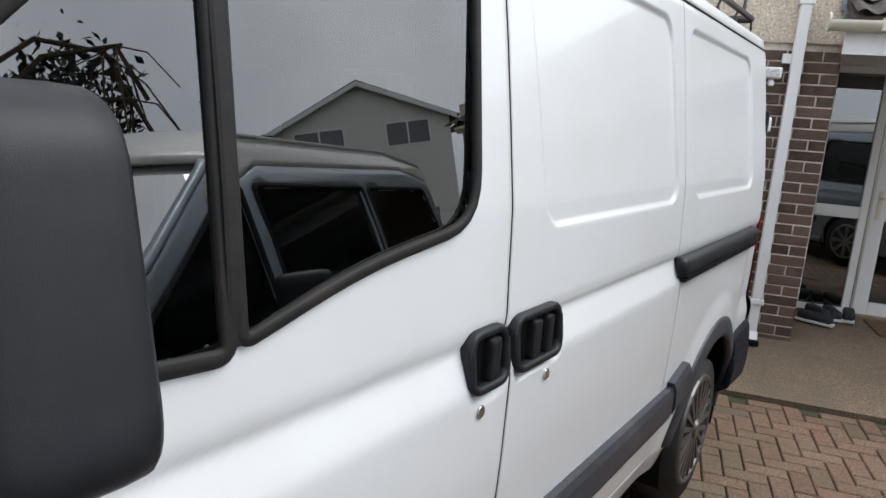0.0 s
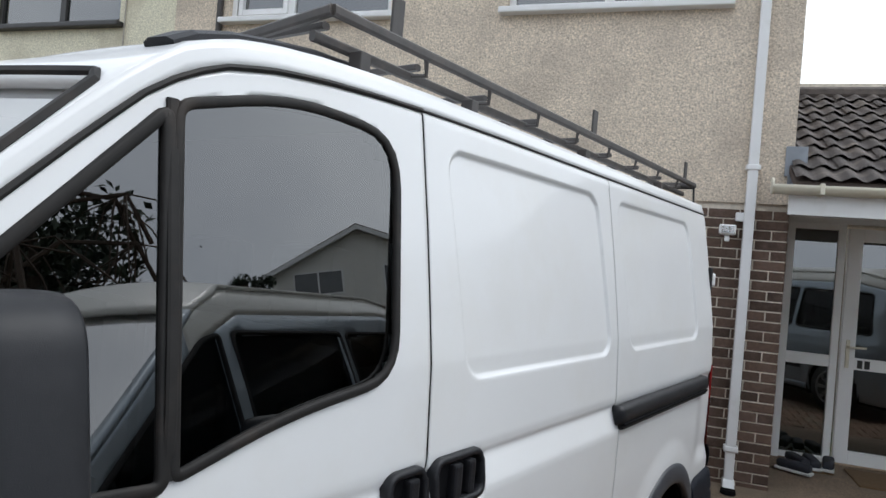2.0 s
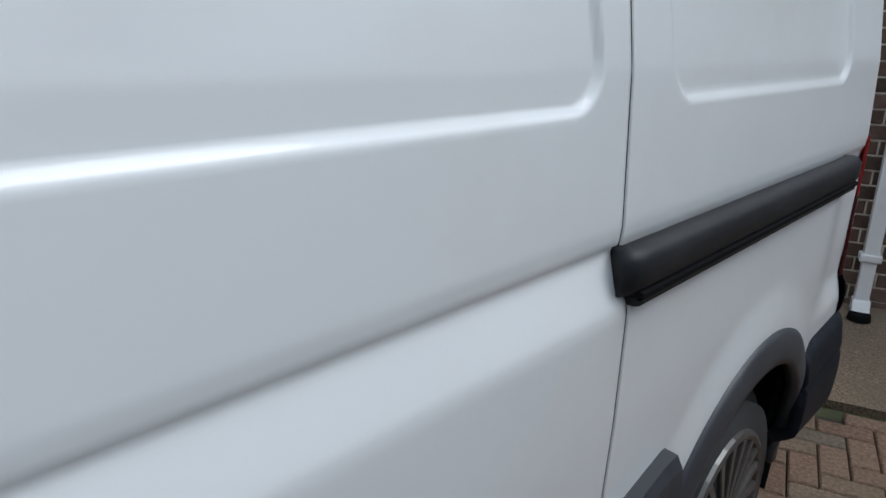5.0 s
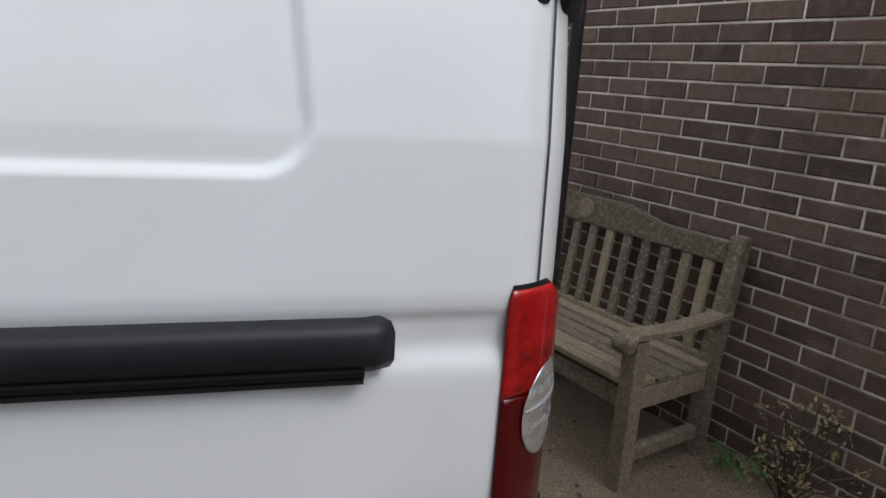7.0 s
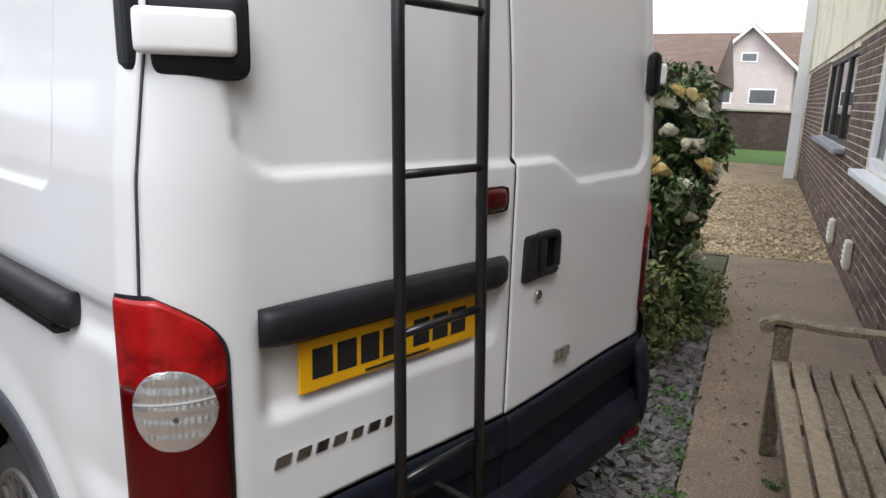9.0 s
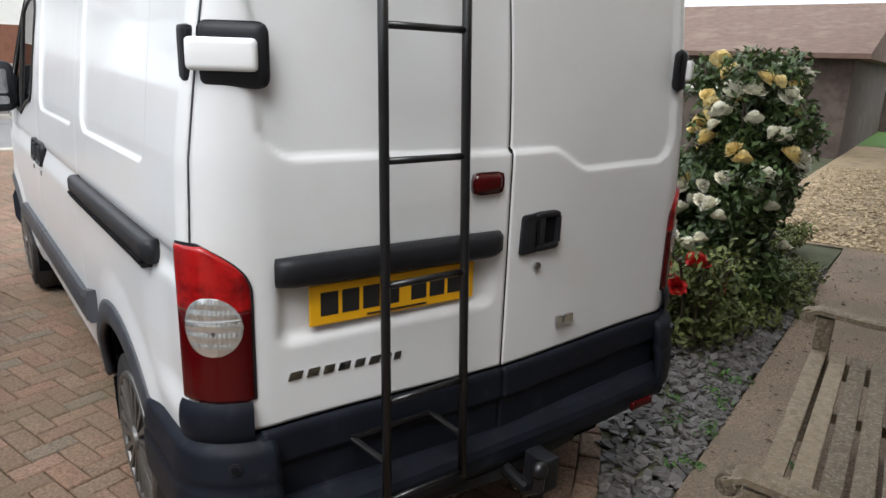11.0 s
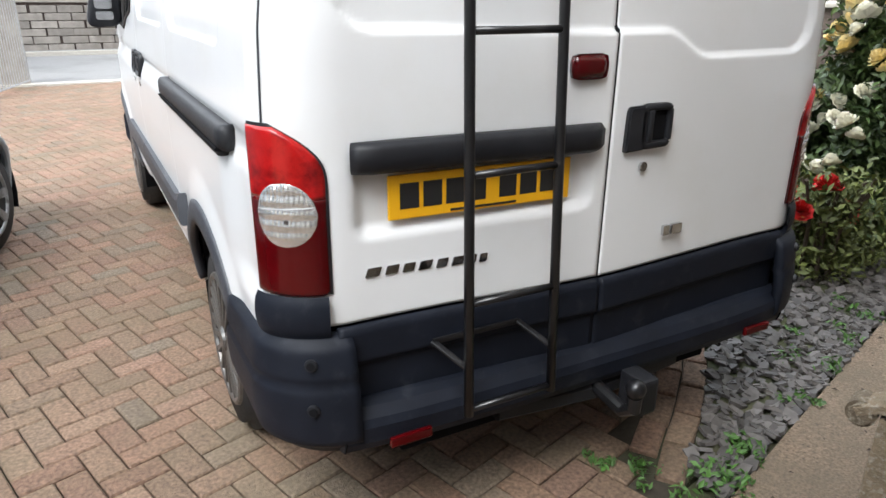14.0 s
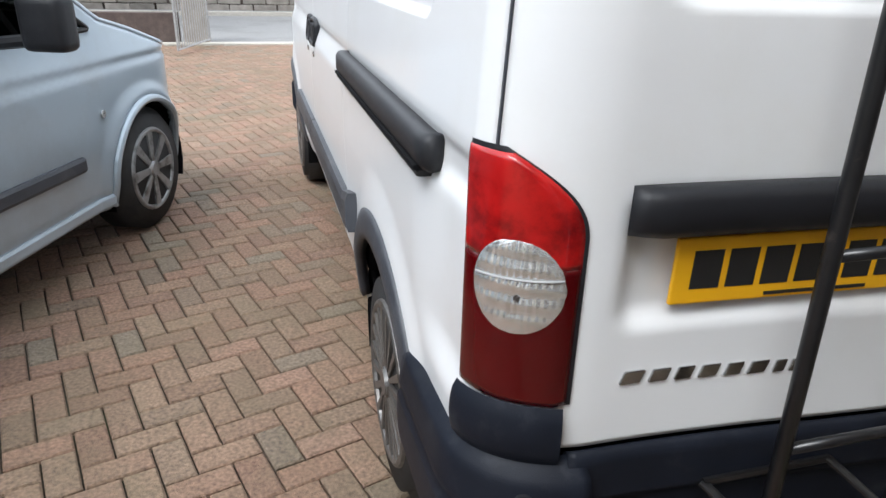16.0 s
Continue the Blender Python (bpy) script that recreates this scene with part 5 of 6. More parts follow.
g = part("car_windscreen", sheet(lambda y, a: Vector(car_top(y, a)) - Vector((0, 0, .015)), span(.28, 1.12, .1), span(-.95, .95, .1)), GLASS_CAR, car, smooth=True)
g.visible_shadow = False
part("front_bumper", tube([(x, -.70 - .11 * (1 - ((x - .95) / .62) ** 2), .42) for x in span(.35, 1.55, .1)], .1, flat=(.06, .17)), SILVER, car)
part("underbody", box(.12, CW - .12, -.5, 3.9, .2, .34), GAP, car)
part("cabin_floor", box(.12, CW - .12, .3, 3.9, .5, .95), GAP, car)
for x in (.35, 1.1):
    part("car_seat", box(x, x + .45, 1.15, 1.32, .9, 1.45, .06), SEAT, car)
for side in (0, 1):
    for a in CWH:
        ww = wheel(0, 0, 1, car, r=.335, w=.215, rim=.215, spokes=8, material=ALLOY, thick=.022)
        ww.matrix_basis = Matrix.Translation((.11 if not side else CW - .11, a, .335)) @ (Matrix.Rotation(math.pi, 4, "Z") if not side else Matrix())
        part("wheel_well", sheet(lambda t, v: (.02 + .3 * v if not side else CW - .02 - .3 * v, a + .40 * math.cos(t), .33 + .40 * math.sin(t)), span(-.3, 3.5, .25), [0, 1]), GAP, car)

# ---- boundary, gate and houses across the road ----
gp = thing("gate_post", "grey stone gate post with cap", "post")
part("shaft", box(1.88, 2.28, -12.30, -11.90, -.02, 1.36, .02), STONE, gp)
part("cap", box(1.83, 2.33, -12.35, -11.85, 1.36, 1.45, .03), STONE, gp)
gate = thing("metal_gate", "open grey metal bar gate beside the drive", "gate", pose(1.88, -11.80, .04, 0, 0, 75))
part("gate_frame", tube([(0, 0, .05), (1.5, 0, .05), (1.5, 0, 1.36), (0, 0, 1.36)], .018, 8, True), GALV, gate)
bar_ = None
for k in range(13):
    if bar_ is None:
        bar_ = part("bar", tube([(0, 0, .05), (0, 0, 1.36)], .009, 6), GALV, gate)
        bar_.matrix_basis = Matrix.Translation((.11, 0, 0))
    else:
        again(bar_, Matrix.Translation((.11 + k * .108, 0, 0)), gate)
hedge_wall = thing("garden_wall", "low brown brick wall beside the drive", "wall")
part("courses", box(2.36, 12, -12.2, -11.95, -.02, .5, .01), DARK_WALL, hedge_wall)
fwall = thing("stone_wall", "coursed grey stone wall across the road", "wall")
part("core", box(-40, 40, -19.45, -19.06, -.05, 1.2), DARK_WALL, fwall)
part("coping", box(-40, 40, -19.5, -19.0, 1.2, 1.28, .01), STONE, fwall)
rng = random.Random(4)
stone = part("stone", box(-.29, .29, -.03, .06, -.085, .085, .012, 1), STONE, fwall)
stone.matrix_basis = Matrix.Translation((-3.2, -19.03, .12))
for j in range(6):
    for i in range(26):
        again(stone, Matrix.Translation((-6.0 + i * .61 + .3 * (j % 2) + rng.uniform(-.02, .02), -19.03 + rng.uniform(-.01, .01), .12 + j * .185)), fwall)
ff = thing("fence", "red-brown timber fence above the stone wall", "fence")
for i in range(40):
    part("board", box(-18 + i * .9, -18 + i * .9 + .898, -19.4, -19.36, 1.26, 2.22, .005), FENCE, ff)


def house(name, m, w, d, h, rh, wall_m, label, wins, gable_front=False):
    """A plain far house: walls, a pitched roof, and windows with frames. Its front faces -y."""
    t = thing(name, label, "house", m, group="houses round about")
    part("wall", box(0, w, 0, d, -.3, h), wall_m, t)
    if gable_front:
        part("gable_wall", prism([(0, h), (w, h), (w / 2, h + rh)], .002, d, "y"), wall_m, t)
        for s in (0, 1):
            a = [(-.3, h - .2), (w / 2, h + rh), (w / 2, h + rh + .15), (-.45, h - .15)]
            part("roof", prism([(x if not s else w - x, z) for x, z in a], -.3, d + .3, "y"), TILE_FAR, t)
            part("bargeboard", prism([((-.3 if not s else w + .3), h - .3), (w / 2, h + rh - .1), (w / 2, h + rh + .1), ((-.3 if not s else w + .3), h - .1)], -.36, -.305, "y"), UPVC, t)
    else:
        part("roof", prism([(-.4, h - .1), (d / 2, h + rh), (d + .4, h - .1), (d + .4, h - .2), (-.4, h - .2)], -.3, w + .3, "x"), TILE_FAR, t)
        part("fascia_board", box(-.3, w + .3, -.45, -.405, h - .3, h - .12), UPVC, t)
    for x0, x1, z0, z1 in wins:
        wn_ = part("window", box(x0, x1, -.03, .05, z0, z1, .01), UPVC, t)
        n_ = max(1, round((x1 - x0) / .9))
        for k in range(n_):
            part("pane", box(x0 + .07 + k * (x1 - x0 - .07) / n_, x0 + (k + 1) * (x1 - x0 - .07) / n_, -.036, -.028, z0 + .07, z1 - .07), FAR_GLASS, wn_)
    return t


house("white_house", pose(6, -27, 0, 0, 0, 180), 16, 7, 4.9, 2.2, WHITE_WALL, "white rendered house behind the brown fence", [(5.2, 6.6, 2.2, 3.2), (7.6, 8.6, 2.3, 3.1), (11, 12.6, 2.2, 3.2)])
house("bungalow", HM @ pose(-24, -2.1, 0, 0, 0, -90), 12, 9, 2.2, 1.15, DARK_WALL, "brown brick bungalow with brown tiled roof", [(3, 5, .9, 2.0)])
house("gabled_house", HM @ pose(-38, -3.9, 0, 0, 0, 90), 4.3, 8, 3.3, 2.1, PINK_WALL, "pinkish gabled house with brown roof", [(.6, 1.5, 1.5, 2.3), (2.3, 3.6, 1.5, 2.3), (1.75, 2.55, 3.6, 4.1)], True)
house("gabled_house", HM @ pose(-40, -1.0, 0, 0, 0, 90), 14, 9, 3.5, 2.0, PINK_WALL, "pinkish house wing with brown tiled roof", [(2, 4, 1.2, 2.2)])
house("gabled_house", HM @ pose(-44, -20, 0, 0, 0, 90), 30, 9, 4.2, 1.8, PINK_WALL, "pinkish house with brown tiled roof", [(9, 11, 3, 3.9), (14, 16, 1, 2)])
dwall = thing("garden_wall", "dark brown brick garden wall beyond the lawn", "wall", HM)
part("courses", box(-24.6, -24.3, -6, 6, -.05, 1.28, .01), DARK_WALL, dwall)
part("coping", box(-24.65, -24.25, -6, 6, 1.28, 1.36, .01), KERB, dwall)
pier = thing("brick_pier", "dark brown brick pier with a stone cap", "pier", pose(-8.7, -5.05, 0, 0, 0, 20))
part("shaft", box(-.34, .34, -.34, .34, -.05, 1.34, .01), DARK_WALL, pier)
part("cap", prism([(-.42, 1.34), (.42, 1.34), (.42, 1.40), (.36, 1.43), (-.36, 1.43), (-.42, 1.40)], -.42, .42, "y", .01), KERB, pier)
far_car = copy_thing(car, pose(-24.3, -13.9, 0, 0, 0, 70) @ Matrix.Diagonal((.87, .87, .87, 1)))
tagged(far_car, "pale silver car parked on the far road", "car")
far_road = part("far_road", sheet(lambda u, n: hw(u, n, .0), span(-33, -26.2, 1), span(-15, 15, 2)), ASPHALT, None, "pale tarmac road beyond the garden wall", kind="structure")
# houses and trees on the open side, seen mirrored in the side windows
house("gabled_house", pose(15.6, 19.0, 0, 0, 0, -41.7), 7, 8, 5.6, 1.5, WHITE_WALL, "cream gabled house beyond the drive", [(.8, 2.6, 4.5, 5.5), (4.2, 6.2, 4.5, 5.5), (.8, 2.8, .9, 2.0), (4.2, 6.2, .9, 2.0)], True)
house("bungalow", pose(24, 14, 0, 0, 0, -60), 12, 8, 3.2, 2.0, WHITE_WALL, "cream rendered bungalow beyond the drive", [(1.2, 3.0, .9, 2.0), (5.6, 8.2, .9, 2.0)])


def tree(m, h, r, seed, material, leaves, leaf, label, bare=False):
    rg = random.Random(seed)
    t = thing("tree", label, "tree", m)
    trunk = bmesh.new()
    tube([(0, 0, -.1), (.05, .02, h * .25), (-.04, .05, h * .5), (.02, 0, h * .9)], h * .022, 8, bm=trunk)
    tips = []
    for k in range(16 if not bare else 34):
        z0 = h * rg.uniform(.3, .85)
        a, out = rg.uniform(0, 6.3), r * rg.uniform(.5, 1.0)
        p0, p1 = Vector((0, 0, z0)), Vector((out * math.cos(a), out * math.sin(a), z0 + h * rg.uniform(.02, .2)))
        mid = (p0 + p1) / 2 + Vector((0, 0, h * .06))
        tube([p0, mid, p1] if not bare else [p0, mid, p1, p1 + Vector((math.cos(a) * .3, math.sin(a) * .3, -h * .12))], h * .006, 5, bm=trunk)
        tips += [p1, mid]
        if bare:
            for _ in range(7):
                d_ = Vector((rg.gauss(0, .5), rg.gauss(0, .5), rg.uniform(-.9, .2)))
                tube([p1, p1 + d_ * .5, p1 + d_ + Vector((0, 0, -.4))], .012, 4, bm=trunk)
    part("trunk", trunk, STEM, t)
    cr = bmesh.new()
    for p in tips:
        leaf_ball(cr, p, r * (.42 if not bare else .5), leaves, leaf, rg, .8)
    part("crown", cr, material, t)
    return t


tree(pose(12.2, 1.6, 0), 4.9, 1.8, 3, DARK_LEAF, 110, .12, "dark evergreen tree beyond the drive")
tree(pose(8.8, -.5, 0), 5.7, 1.9, 5, DARK_LEAF, 4, .05, "bare drooping weeping tree beyond the drive", True)
tree(pose(6.8, -14.6, 0), 8.5, 3.0, 13, DARK_LEAF, 260, .17, "tall dark evergreen tree beside the road")
tree(pose(11.0, -9.5, 0), 8.0, 2.8, 15, DARK_LEAF, 240, .17, "dark evergreen tree beyond the drive")
tree(pose(19.4, 11.85, 0), 5.4, .9, 7, DARK_LEAF, 160, .09, "dark evergreen tree beyond the drive")
tree(pose(19.2, 9.3, 0), 4.4, 2.2, 9, DARK_LEAF, 240, .12, "dark evergreen hedge tree beyond the drive")

# ---- planting beside the path ----
def flower(bm, c, r, rg):
    for ring, (k, rr) in enumerate(((8, 1.0), (8, .86), (7, .66), (6, .44), (4, .22))):
        for i in range(k):
            a = i * math.tau / k + ring * .5 + rg.uniform(-.2, .2)
            d = Vector((math.cos(a), math.sin(a), 0))
            s = Vector((-d.y, d.x, 0))
            base = Vector(c)
            up = Vector((0, 0, 1))
            p = [base, base + d * r * rr * .7 + s * r * .45 + up * r * (.12 + .2 * ring), base + d * r * rr + up * r * (.34 + .2 * ring), base + d * r * rr * .7 - s * r * .45 + up * r * (.12 + .2 * ring)]
            vs = [bm.verts.new(q) for q in p]
            bm.faces.new((vs[0], vs[1], vs[2]))
            bm.faces.new((vs[0], vs[2], vs[3]))


def rose(name, m, h, r, seed, label, blooms, n_leaf=2600, leaf=LEAF, ls=.035):
    rg = random.Random(seed)
    t = thing(name, label, "rose bush", m)
    st, lv = bmesh.new(), bmesh.new()
    for k in range(12):
        a, o = rg.uniform(0, 6.3), r * rg.uniform(.2, .9)
        tip = Vector((o * math.cos(a), o * math.sin(a), h * rg.uniform(.55, .98)))
        tube([(0.1 * math.cos(a), .1 * math.sin(a), -.02), tip * .5 + Vector((0, 0, h * .08)), tip], .011, 5, bm=st)
        for q in (tip, tip * .75, tip * .5 + Vector((0, 0, .1)), tip * .3 + Vector((0, 0, .04)), Vector((tip.x * .8, tip.y * .8, tip.z * .22))):
            leaf_ball(lv, q, r * .42, n_leaf // 36, ls, rg)
    part("stem", st, STEM, t)
    part("foliage", lv, leaf, t)
    for mtl, cnt, zlo in blooms:
        for _ in range(cnt):
            a, z = rg.uniform(0, 6.3), rg.uniform(zlo, 1.0)
            o = r * (1.0 - .45 * z) * rg.uniform(.8, 1.12)
            bm = bmesh.new()
            rr = rg.uniform(.05, .085)
            flower(bm, (0, 0, 0), rr, rg)
            o_ = part("bloom", bm, mtl, t)
            o_.matrix_basis = pose(o * math.cos(a), o * math.sin(a), h * z, rg.uniform(-50, 50), rg.uniform(-50, 50), 0)
    return t


def at_house(u, n, z=0.0):
    return Matrix.Translation(hw(u, n, z))


rose("rose_bush", at_house(-3.55, 1.42), 1.72, .44, 11, "tall rose bush with white and yellow blooms", [(PETAL_Y, 30, .62), (PETAL_W, 58, .2)], 13000, LEAF, .034)
rose("rose_bush", at_house(-4.2, 2.0), 1.0, .40, 12, "rose bush with white and apricot blooms", [(PETAL_Y, 6, .6), (PETAL_W, 22, .2)], 8000, LEAF, .034)
rose("rose_bush", at_house(-2.75, 1.42), .62, .3, 13, "low rose bush with red blooms", [(PETAL_R, 7, .55)], 900, LEAF_Y, .028)
for u, n, r_, h_, sd in ((-3.3, 1.35, .38, .28, 1), (-3.9, 1.25, .42, .3, 2), (-4.3, 1.3, .4, .26, 3), (-2.9, 1.75, .42, .4, 4), (-3.6, 1.9, .5, .45, 5), (-4.4, 2.1, .5, .5, 6), (-5.6, 1.4, .4, .3, 7)):
    rg = random.Random(sd)
    sh = thing("shrub", "low yellow-green spreading garden shrub", "shrub", at_house(u, n), group="low shrubs by the path")
    bm, st = bmesh.new(), bmesh.new()
    for k in range(14):
        a, o = rg.uniform(0, 6.3), r_ * rg.uniform(.1, 1)
        p = Vector((o * math.cos(a), o * math.sin(a), h_ * rg.uniform(.3, .9) * (1.15 - o / r_ * .6)))
        tube([(0, 0, -.03), p * .6 + Vector((0, 0, .05)), p], .006, 4, bm=st)
        leaf_ball(bm, p, .14, 170, .024, rg, .7)
    part("stem", st, STEM, sh)
    part("foliage", bm, LEAF_Y, sh)
rg = random.Random(21)
potb = thing("dry_shrub", "straggly dry shrub against the brick wall", "shrub", at_house(.05, .17, .085))
bm, st = bmesh.new(), bmesh.new()
for k in range(26):
    a, o = rg.uniform(0, 6.3), rg.uniform(.03, .22)
    p = Vector((o * math.cos(a), o * math.sin(a), rg.uniform(.12, .42)))
    tube([(0, 0, 0), p * .5 + Vector((0, 0, .04)), p], .004, 4, bm=st)
    leaf_ball(bm, p, .04, 12, .012, rg)
part("stem", st, STEM, potb)
part("foliage", bm, DRY, potb)
WEEDS = [(-1.62, .58, .06, .022), (-.16, .12, .16, .1), (-.1, .1, .12, .1), (-.55, 1.0, .14, .0), (-.62, 1.08, .15, .0), (-.78, 1.03, .12, .0), (-.95, 1.0, .12, .0), (-1.35, 1.0, .1, .0), (-1.7, 1.05, .14, .0), (-2.0, 1.1, .15, .0), (-.5, 1.2, .08, .0), (-2.3, 1.1, .16, 0), (.45, .25, .07, .07), (-.48, 1.35, .07, 0)]
for i, (u, n, r_, z_) in enumerate(WEEDS):
    rg = random.Random(40 + i)
    w = thing("weed", "small bright green weed growing in the joint", "weed", at_house(u, n, z_ + .005), group="weeds by the path")
    bm = bmesh.new()
    for k in range(5):
        leaf_ball(bm, (rg.uniform(-r_, r_) * .8, rg.uniform(-r_, r_) * .8, r_ * .15), r_ * .35, 14, .010 + r_ * .05, rg, .5)
    part("foliage", bm, WEED, w)
# dead leaves on the path
lt = bmesh.new()
rg = random.Random(77)
for _ in range(260):
    u, n = rg.uniform(-6, .6), rg.choice((rg.uniform(.55, .93), rg.uniform(.05, .9)))
    s = rg.uniform(.006, .02)
    p = hw(u, n, apron_z(u, n) + .006)
    q = Matrix.Rotation(rg.uniform(0, 6.3), 3, "Z")
    vs = [lt.verts.new(p + q @ Vector(t)) for t in ((-s, 0, 0), (0, s * .5, .006), (s, 0, 0), (0, -s * .5, .004))]
    lt.faces.new(vs)
tagged(part("leaf_litter", lt, STEM, None, "dry brown leaf litter on the concrete path"), category="litter", kind="stuff")
# slate chips and gravel
def chips(count, where, size, rg):
    bm = bmesh.new()
    for _ in range(count):
        p = where(rg)
        s, q = size * rg.uniform(.5, 1.4), Euler((rg.uniform(-.5, .5), rg.uniform(-.5, .5), rg.uniform(0, 6.3))).to_matrix()
        top_ = [(-1, -.5, .2), (.2, -.75, .25), (1, -.1, .2), (.4, .6, .25), (-.7, .5, .2)]
        a = [bm.verts.new(p + q @ (Vector(t) * s * rg.uniform(.8, 1.1))) for t in top_]
        b = [bm.verts.new(v.co + q @ Vector((0, 0, -.35 * s))) for v in a]
        bm.faces.new(a)
        for i in range(5):
            bm.faces.new((a[i], b[i], b[(i + 1) % 5], a[(i + 1) % 5]))
    return bm


def slate_at(rg):
    while True:
        u, n = rg.uniform(-5.2, -.45), .97 + 1.5 * rg.random() ** 1.3
        p = hw(u, n, .008)
        if p.x < -.3 and p.y > -2.2 and not inside(p.x, p.y, DRIVE):
            return p
tagged(part("slate_chippings", chips(4600, slate_at, .030, random.Random(8)), SLATE, None, "grey-purple slate chippings beside the path"), category="slate", kind="stuff")
tagged(part("gravel", chips(5000, lambda g: hw(-6.3 - 7 * g.random() ** 1.6, g.uniform(.0, 2.0), .012), .024, random.Random(9)), GRAVEL, None, "loose golden gravel on the side path"), category="gravel", kind="stuff")


# ---- bricks of the front wall ----
def brick_mesh(w, h, d, ch):
    """A low block with a chamfered face, its front at y 0."""
    bm = bmesh.new()
    o = [bm.verts.new((x, ch, z)) for x, z in ((0, 0), (w, 0), (w, h), (0, h))]
    i = [bm.verts.new((x, 0, z)) for x, z in ((ch, ch), (w - ch, ch), (w - ch, h - ch), (ch, h - ch))]
    b = [bm.verts.new((x, d, z)) for x, z in ((0, 0), (w, 0), (w, h), (0, h))]
    bm.faces.new(i)
    for k in range(4):
        j = (k + 1) % 4
        bm.faces.new((o[k], o[j], i[j], i[k]))
        bm.faces.new((b[k], b[j], o[j], o[k]))
    bmesh.ops.recalc_face_normals(bm, faces=bm.faces[:])
    return bm


rg = random.Random(31)
kept = 0
COURSE, LEN = 0.075, 0.225
verts, faces = [], []
def add_fast(m, w, h, d, ch):
    base = len(verts)
    for p in ((0, ch, 0), (w, ch, 0), (w, ch, h), (0, ch, h), (ch, 0, ch), (w - ch, 0, ch), (w - ch, 0, h - ch), (ch, 0, h - ch), (0, d, 0), (w, d, 0), (w, d, h), (0, d, h)):
        verts.append(m @ Vector(p))
    for f in ((4, 5, 6, 7), (0, 1, 5, 4), (1, 2, 6, 5), (2, 3, 7, 6), (3, 0, 4, 7), (8, 9, 1, 0), (9, 10, 2, 1), (10, 11, 3, 2), (11, 8, 0, 3)):
        faces.append([base + k for k in f])
def flush(name, material, label, parent=None, m=None):
    me = bpy.data.meshes.new(name)
    me.from_pydata(verts, [], faces)
    me.materials.append(material)
    ob = new(name, me)
    ob.parent = parent
    if m is not None:
        ob.matrix_basis = m
    verts.clear(), faces.clear()
    return tagged(ob, label=label, kind="stuff")
proto = {}
for j in range(31):
    z = j * COURSE - 0.06
    if z + .065 > BT:
        break
    u = CU - (0.1125 if j % 2 else 0)
    cuts = [(CU - .1025, CU)] if j % 2 else []
    k = 0
    while u > -15:
        a, b = u - LEN + .01, u
        u -= LEN
        pieces = [(a, b)]
        for h0, h1, c0, c1 in WINDOWS:
            if c0 - .05 < z + .06 and z < c1:
                pieces = [q for p in pieces for q in ((p[0], min(p[1], h0 - .005)), (max(p[0], h1 + .005), p[1])) if q[1] - q[0] > .03]
        cuts += pieces
    for a, b in cuts:
        near = a > -2.35 and (b - a) > .2 and kept < 300 and .05 < z < 1.9 and (a > -.2 or z < 1.25)
        m_ = Matrix.Translation((a, rg.uniform(-.002, .003), z))
        if near:
            kept += 1
            if "b" not in proto:
                proto["b"] = part("brick", brick_mesh(.215, .065, .04, .004), BRICK, wall_brick)
                proto["b"].matrix_basis = m_
            else:
                again(proto["b"], m_, wall_brick)
        else:
            add_fast(m_, b - a, .065, .04, .004)
flush("brickwork", BRICK_ISL, "brown bricks of the long front wall", wall_brick)
# the return wall of the porch recess
for j in range(33):
    z = j * COURSE - .06
    for k in range(6):
        y = .01 + k * LEN + (.1125 if j % 2 else 0)
        if y + .215 < 1.21:
            add_fast(Matrix.Translation((CU + .004, y, z)) @ Matrix.Rotation(radians(90), 4, "Z"), .215, .065, .03, .004)
flush("brickwork", BRICK_ISL, "brown bricks of the porch return wall", wall_side)

# ---- herringbone pavers of the drive ----
PW = 0.100
def paver_fast(c, along, top):
    base = len(verts)
    hx, hy, ch = (.097, .047, .006) if along else (.047, .097, .006)
    for x, y, z in ((-hx, -hy, -ch), (hx, -hy, -ch), (hx, hy, -ch), (-hx, hy, -ch), (-hx + ch, -hy + ch, 0), (hx - ch, -hy + ch, 0), (hx - ch, hy - ch, 0), (-hx + ch, hy - ch, 0), (-hx, -hy, -.03), (hx, -hy, -.03), (hx, hy, -.03), (-hx, hy, -.03)):
        verts.append(c + HR @ Vector((x, y, z + top)))
    for f in ((4, 5, 6, 7), (0, 1, 5, 4), (1, 2, 6, 5), (2, 3, 7, 6), (3, 0, 4, 7), (8, 9, 1, 0), (9, 10, 2, 1), (10, 11, 3, 2), (11, 8, 0, 3)):
        faces.append([base + k for k in f])
PAVE_TURN = HA
HR = Matrix.Rotation(PAVE_TURN, 3, "Z")
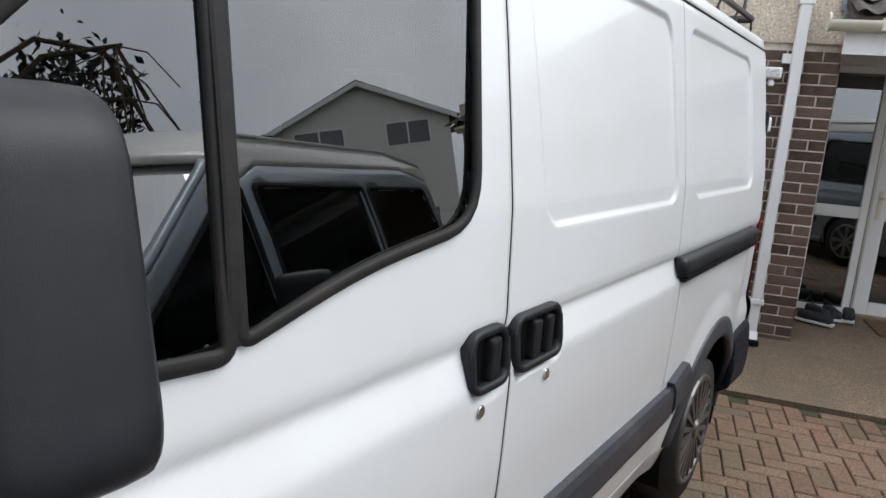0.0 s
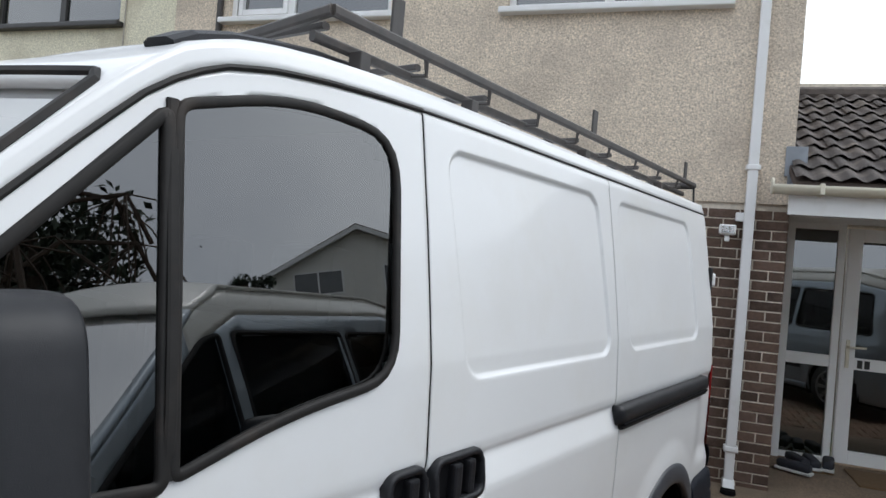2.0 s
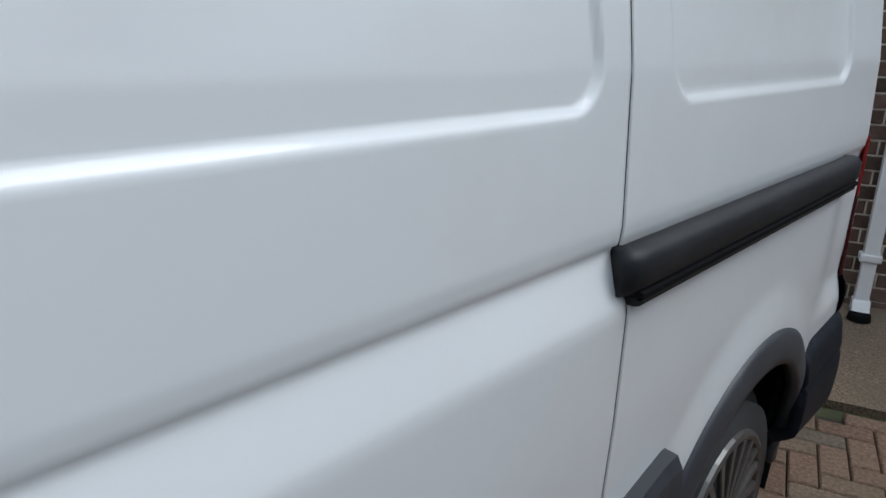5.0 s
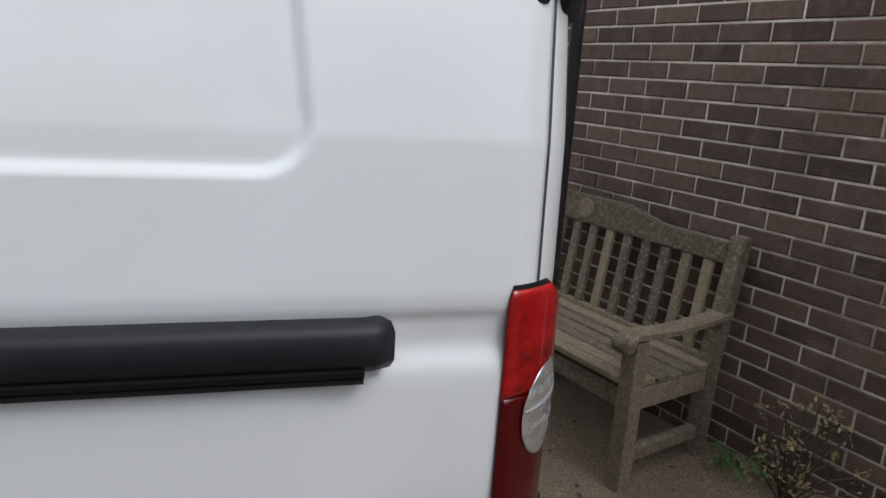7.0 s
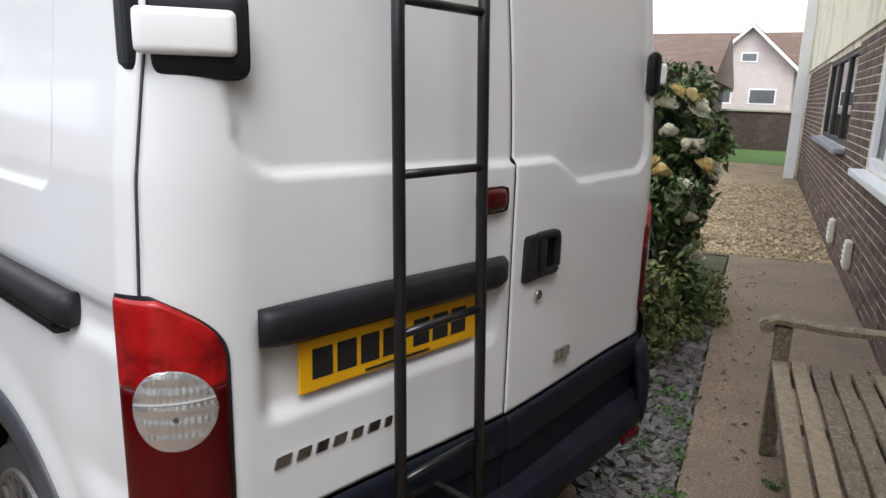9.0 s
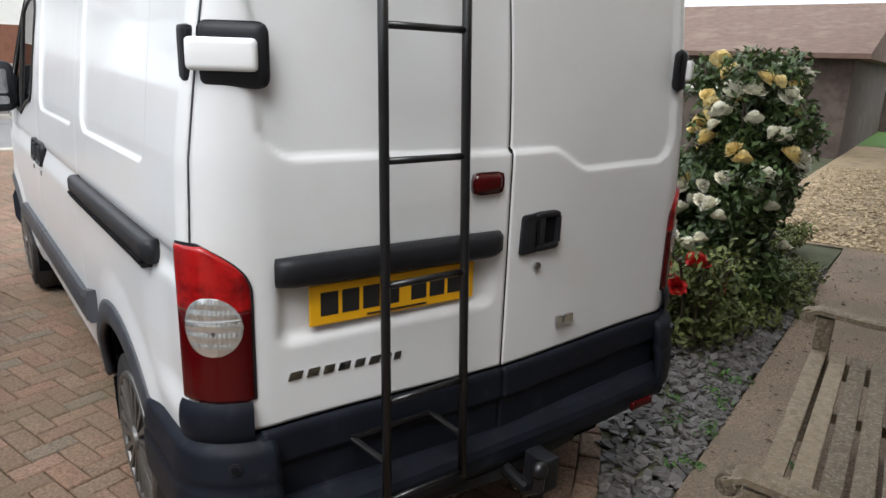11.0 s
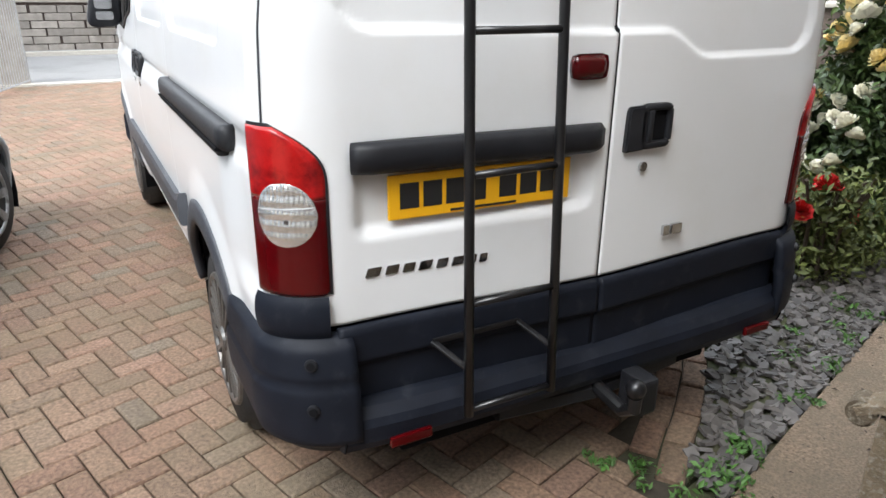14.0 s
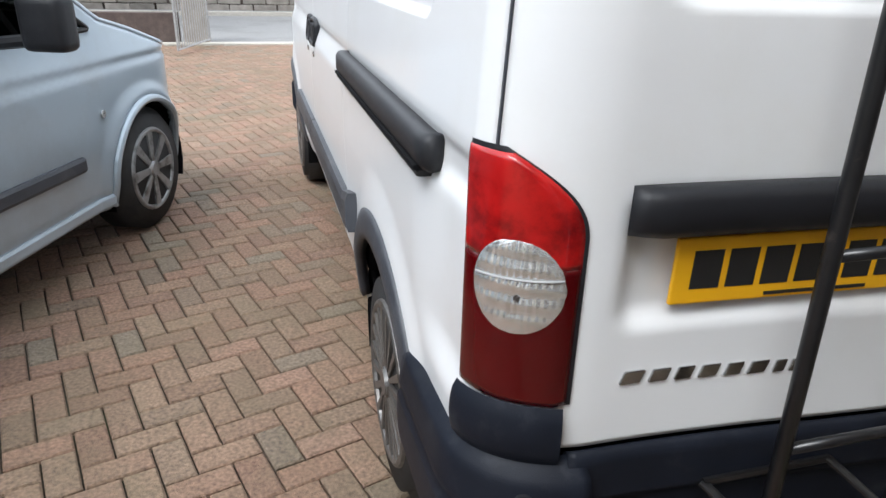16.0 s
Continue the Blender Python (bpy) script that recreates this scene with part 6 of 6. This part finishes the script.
def paver_mesh():
    bm = bmesh.new()
    hx, hy, ch = .097, .047, .006
    o = [bm.verts.new(p) for p in ((-hx, -hy, -ch), (hx, -hy, -ch), (hx, hy, -ch), (-hx, hy, -ch))]
    t = [bm.verts.new(p) for p in ((-hx + ch, -hy + ch, 0), (hx - ch, -hy + ch, 0), (hx - ch, hy - ch, 0), (-hx + ch, hy - ch, 0))]
    b = [bm.verts.new((v.co.x, v.co.y, -.03)) for v in o]
    bm.faces.new(t)
    for k in range(4):
        j = (k + 1) % 4
        bm.faces.new((o[k], o[j], t[j], t[k]))
        bm.faces.new((b[k], b[j], o[j], o[k]))
    return bm
pv, np_ = None, 0
spots = []
for i in range(-140, 141):
    for j in range(-70, 71):
        # herringbone: pairs of one lying and one standing block on a stepped lattice
        for along, ox, oy in ((True, 1.0, .5), (False, 2.5, 1.0 - 1.0)):
            gx, gy = i + 2 * j * 1.0, i * 1.0 - 2 * j * 1.0
            spots.append((along, (gx + ox) * PW, (gy + oy) * PW))
# the curved border is two rows of blocks laid along the edge
edge_line = []
for (ax, ay), (bx, by) in zip(EDGE, EDGE[1:]):
    k = max(2, int(math.hypot(bx - ax, by - ay) / .02))
    edge_line += [(ax + (bx - ax) * i / k, ay + (by - ay) * i / k) for i in range(k)]
for along, x_, y_ in spots:
    c = HR @ Vector((x_, y_, 0)) + Vector((1.5, -5, 0))
    if not (-1.4 < c.x < 6.6 and -11.85 < c.y < 2.3) or not inside(c.x, c.y, DRIVE) or min(math.hypot(c.x - a, c.y - b) for a, b in edge_line) < .225:
        continue
    top_ = rg.uniform(-.002, .002) + .002
    if .95 < c.x < 2.5 and -2.15 < c.y < 1.15 and np_ < 300:
        np_ += 1
        m_ = Matrix.Translation(c + Vector((0, 0, top_))) @ (HR.to_4x4() @ Matrix.Rotation(0 if along else radians(90), 4, "Z"))
        if pv is None:
            pv = part("paver", paver_mesh(), PAVER, driveway)
            pv.matrix_basis = m_
        else:
            again(pv, m_, driveway)
    else:
        paver_fast(c, along, top_)
for row, off in ((0, .052), (1, .153)):
    for i in range(4 + 5 * row, len(edge_line) - 6, 10):
        (ax, ay), (bx, by) = edge_line[i - 4], edge_line[i + 4]
        d = Vector((bx - ax, by - ay, 0)).normalized()
        inn = Vector((-d.y, d.x, 0))
        m_ = Matrix.Translation(Vector((*edge_line[i], .005)) + inn * off) @ Matrix.Rotation(math.atan2(d.y, d.x), 4, "Z")
        again(pv, m_, driveway)
flush("paving", PAVER_ISL, "red-brown block pavers of the driveway", driveway)
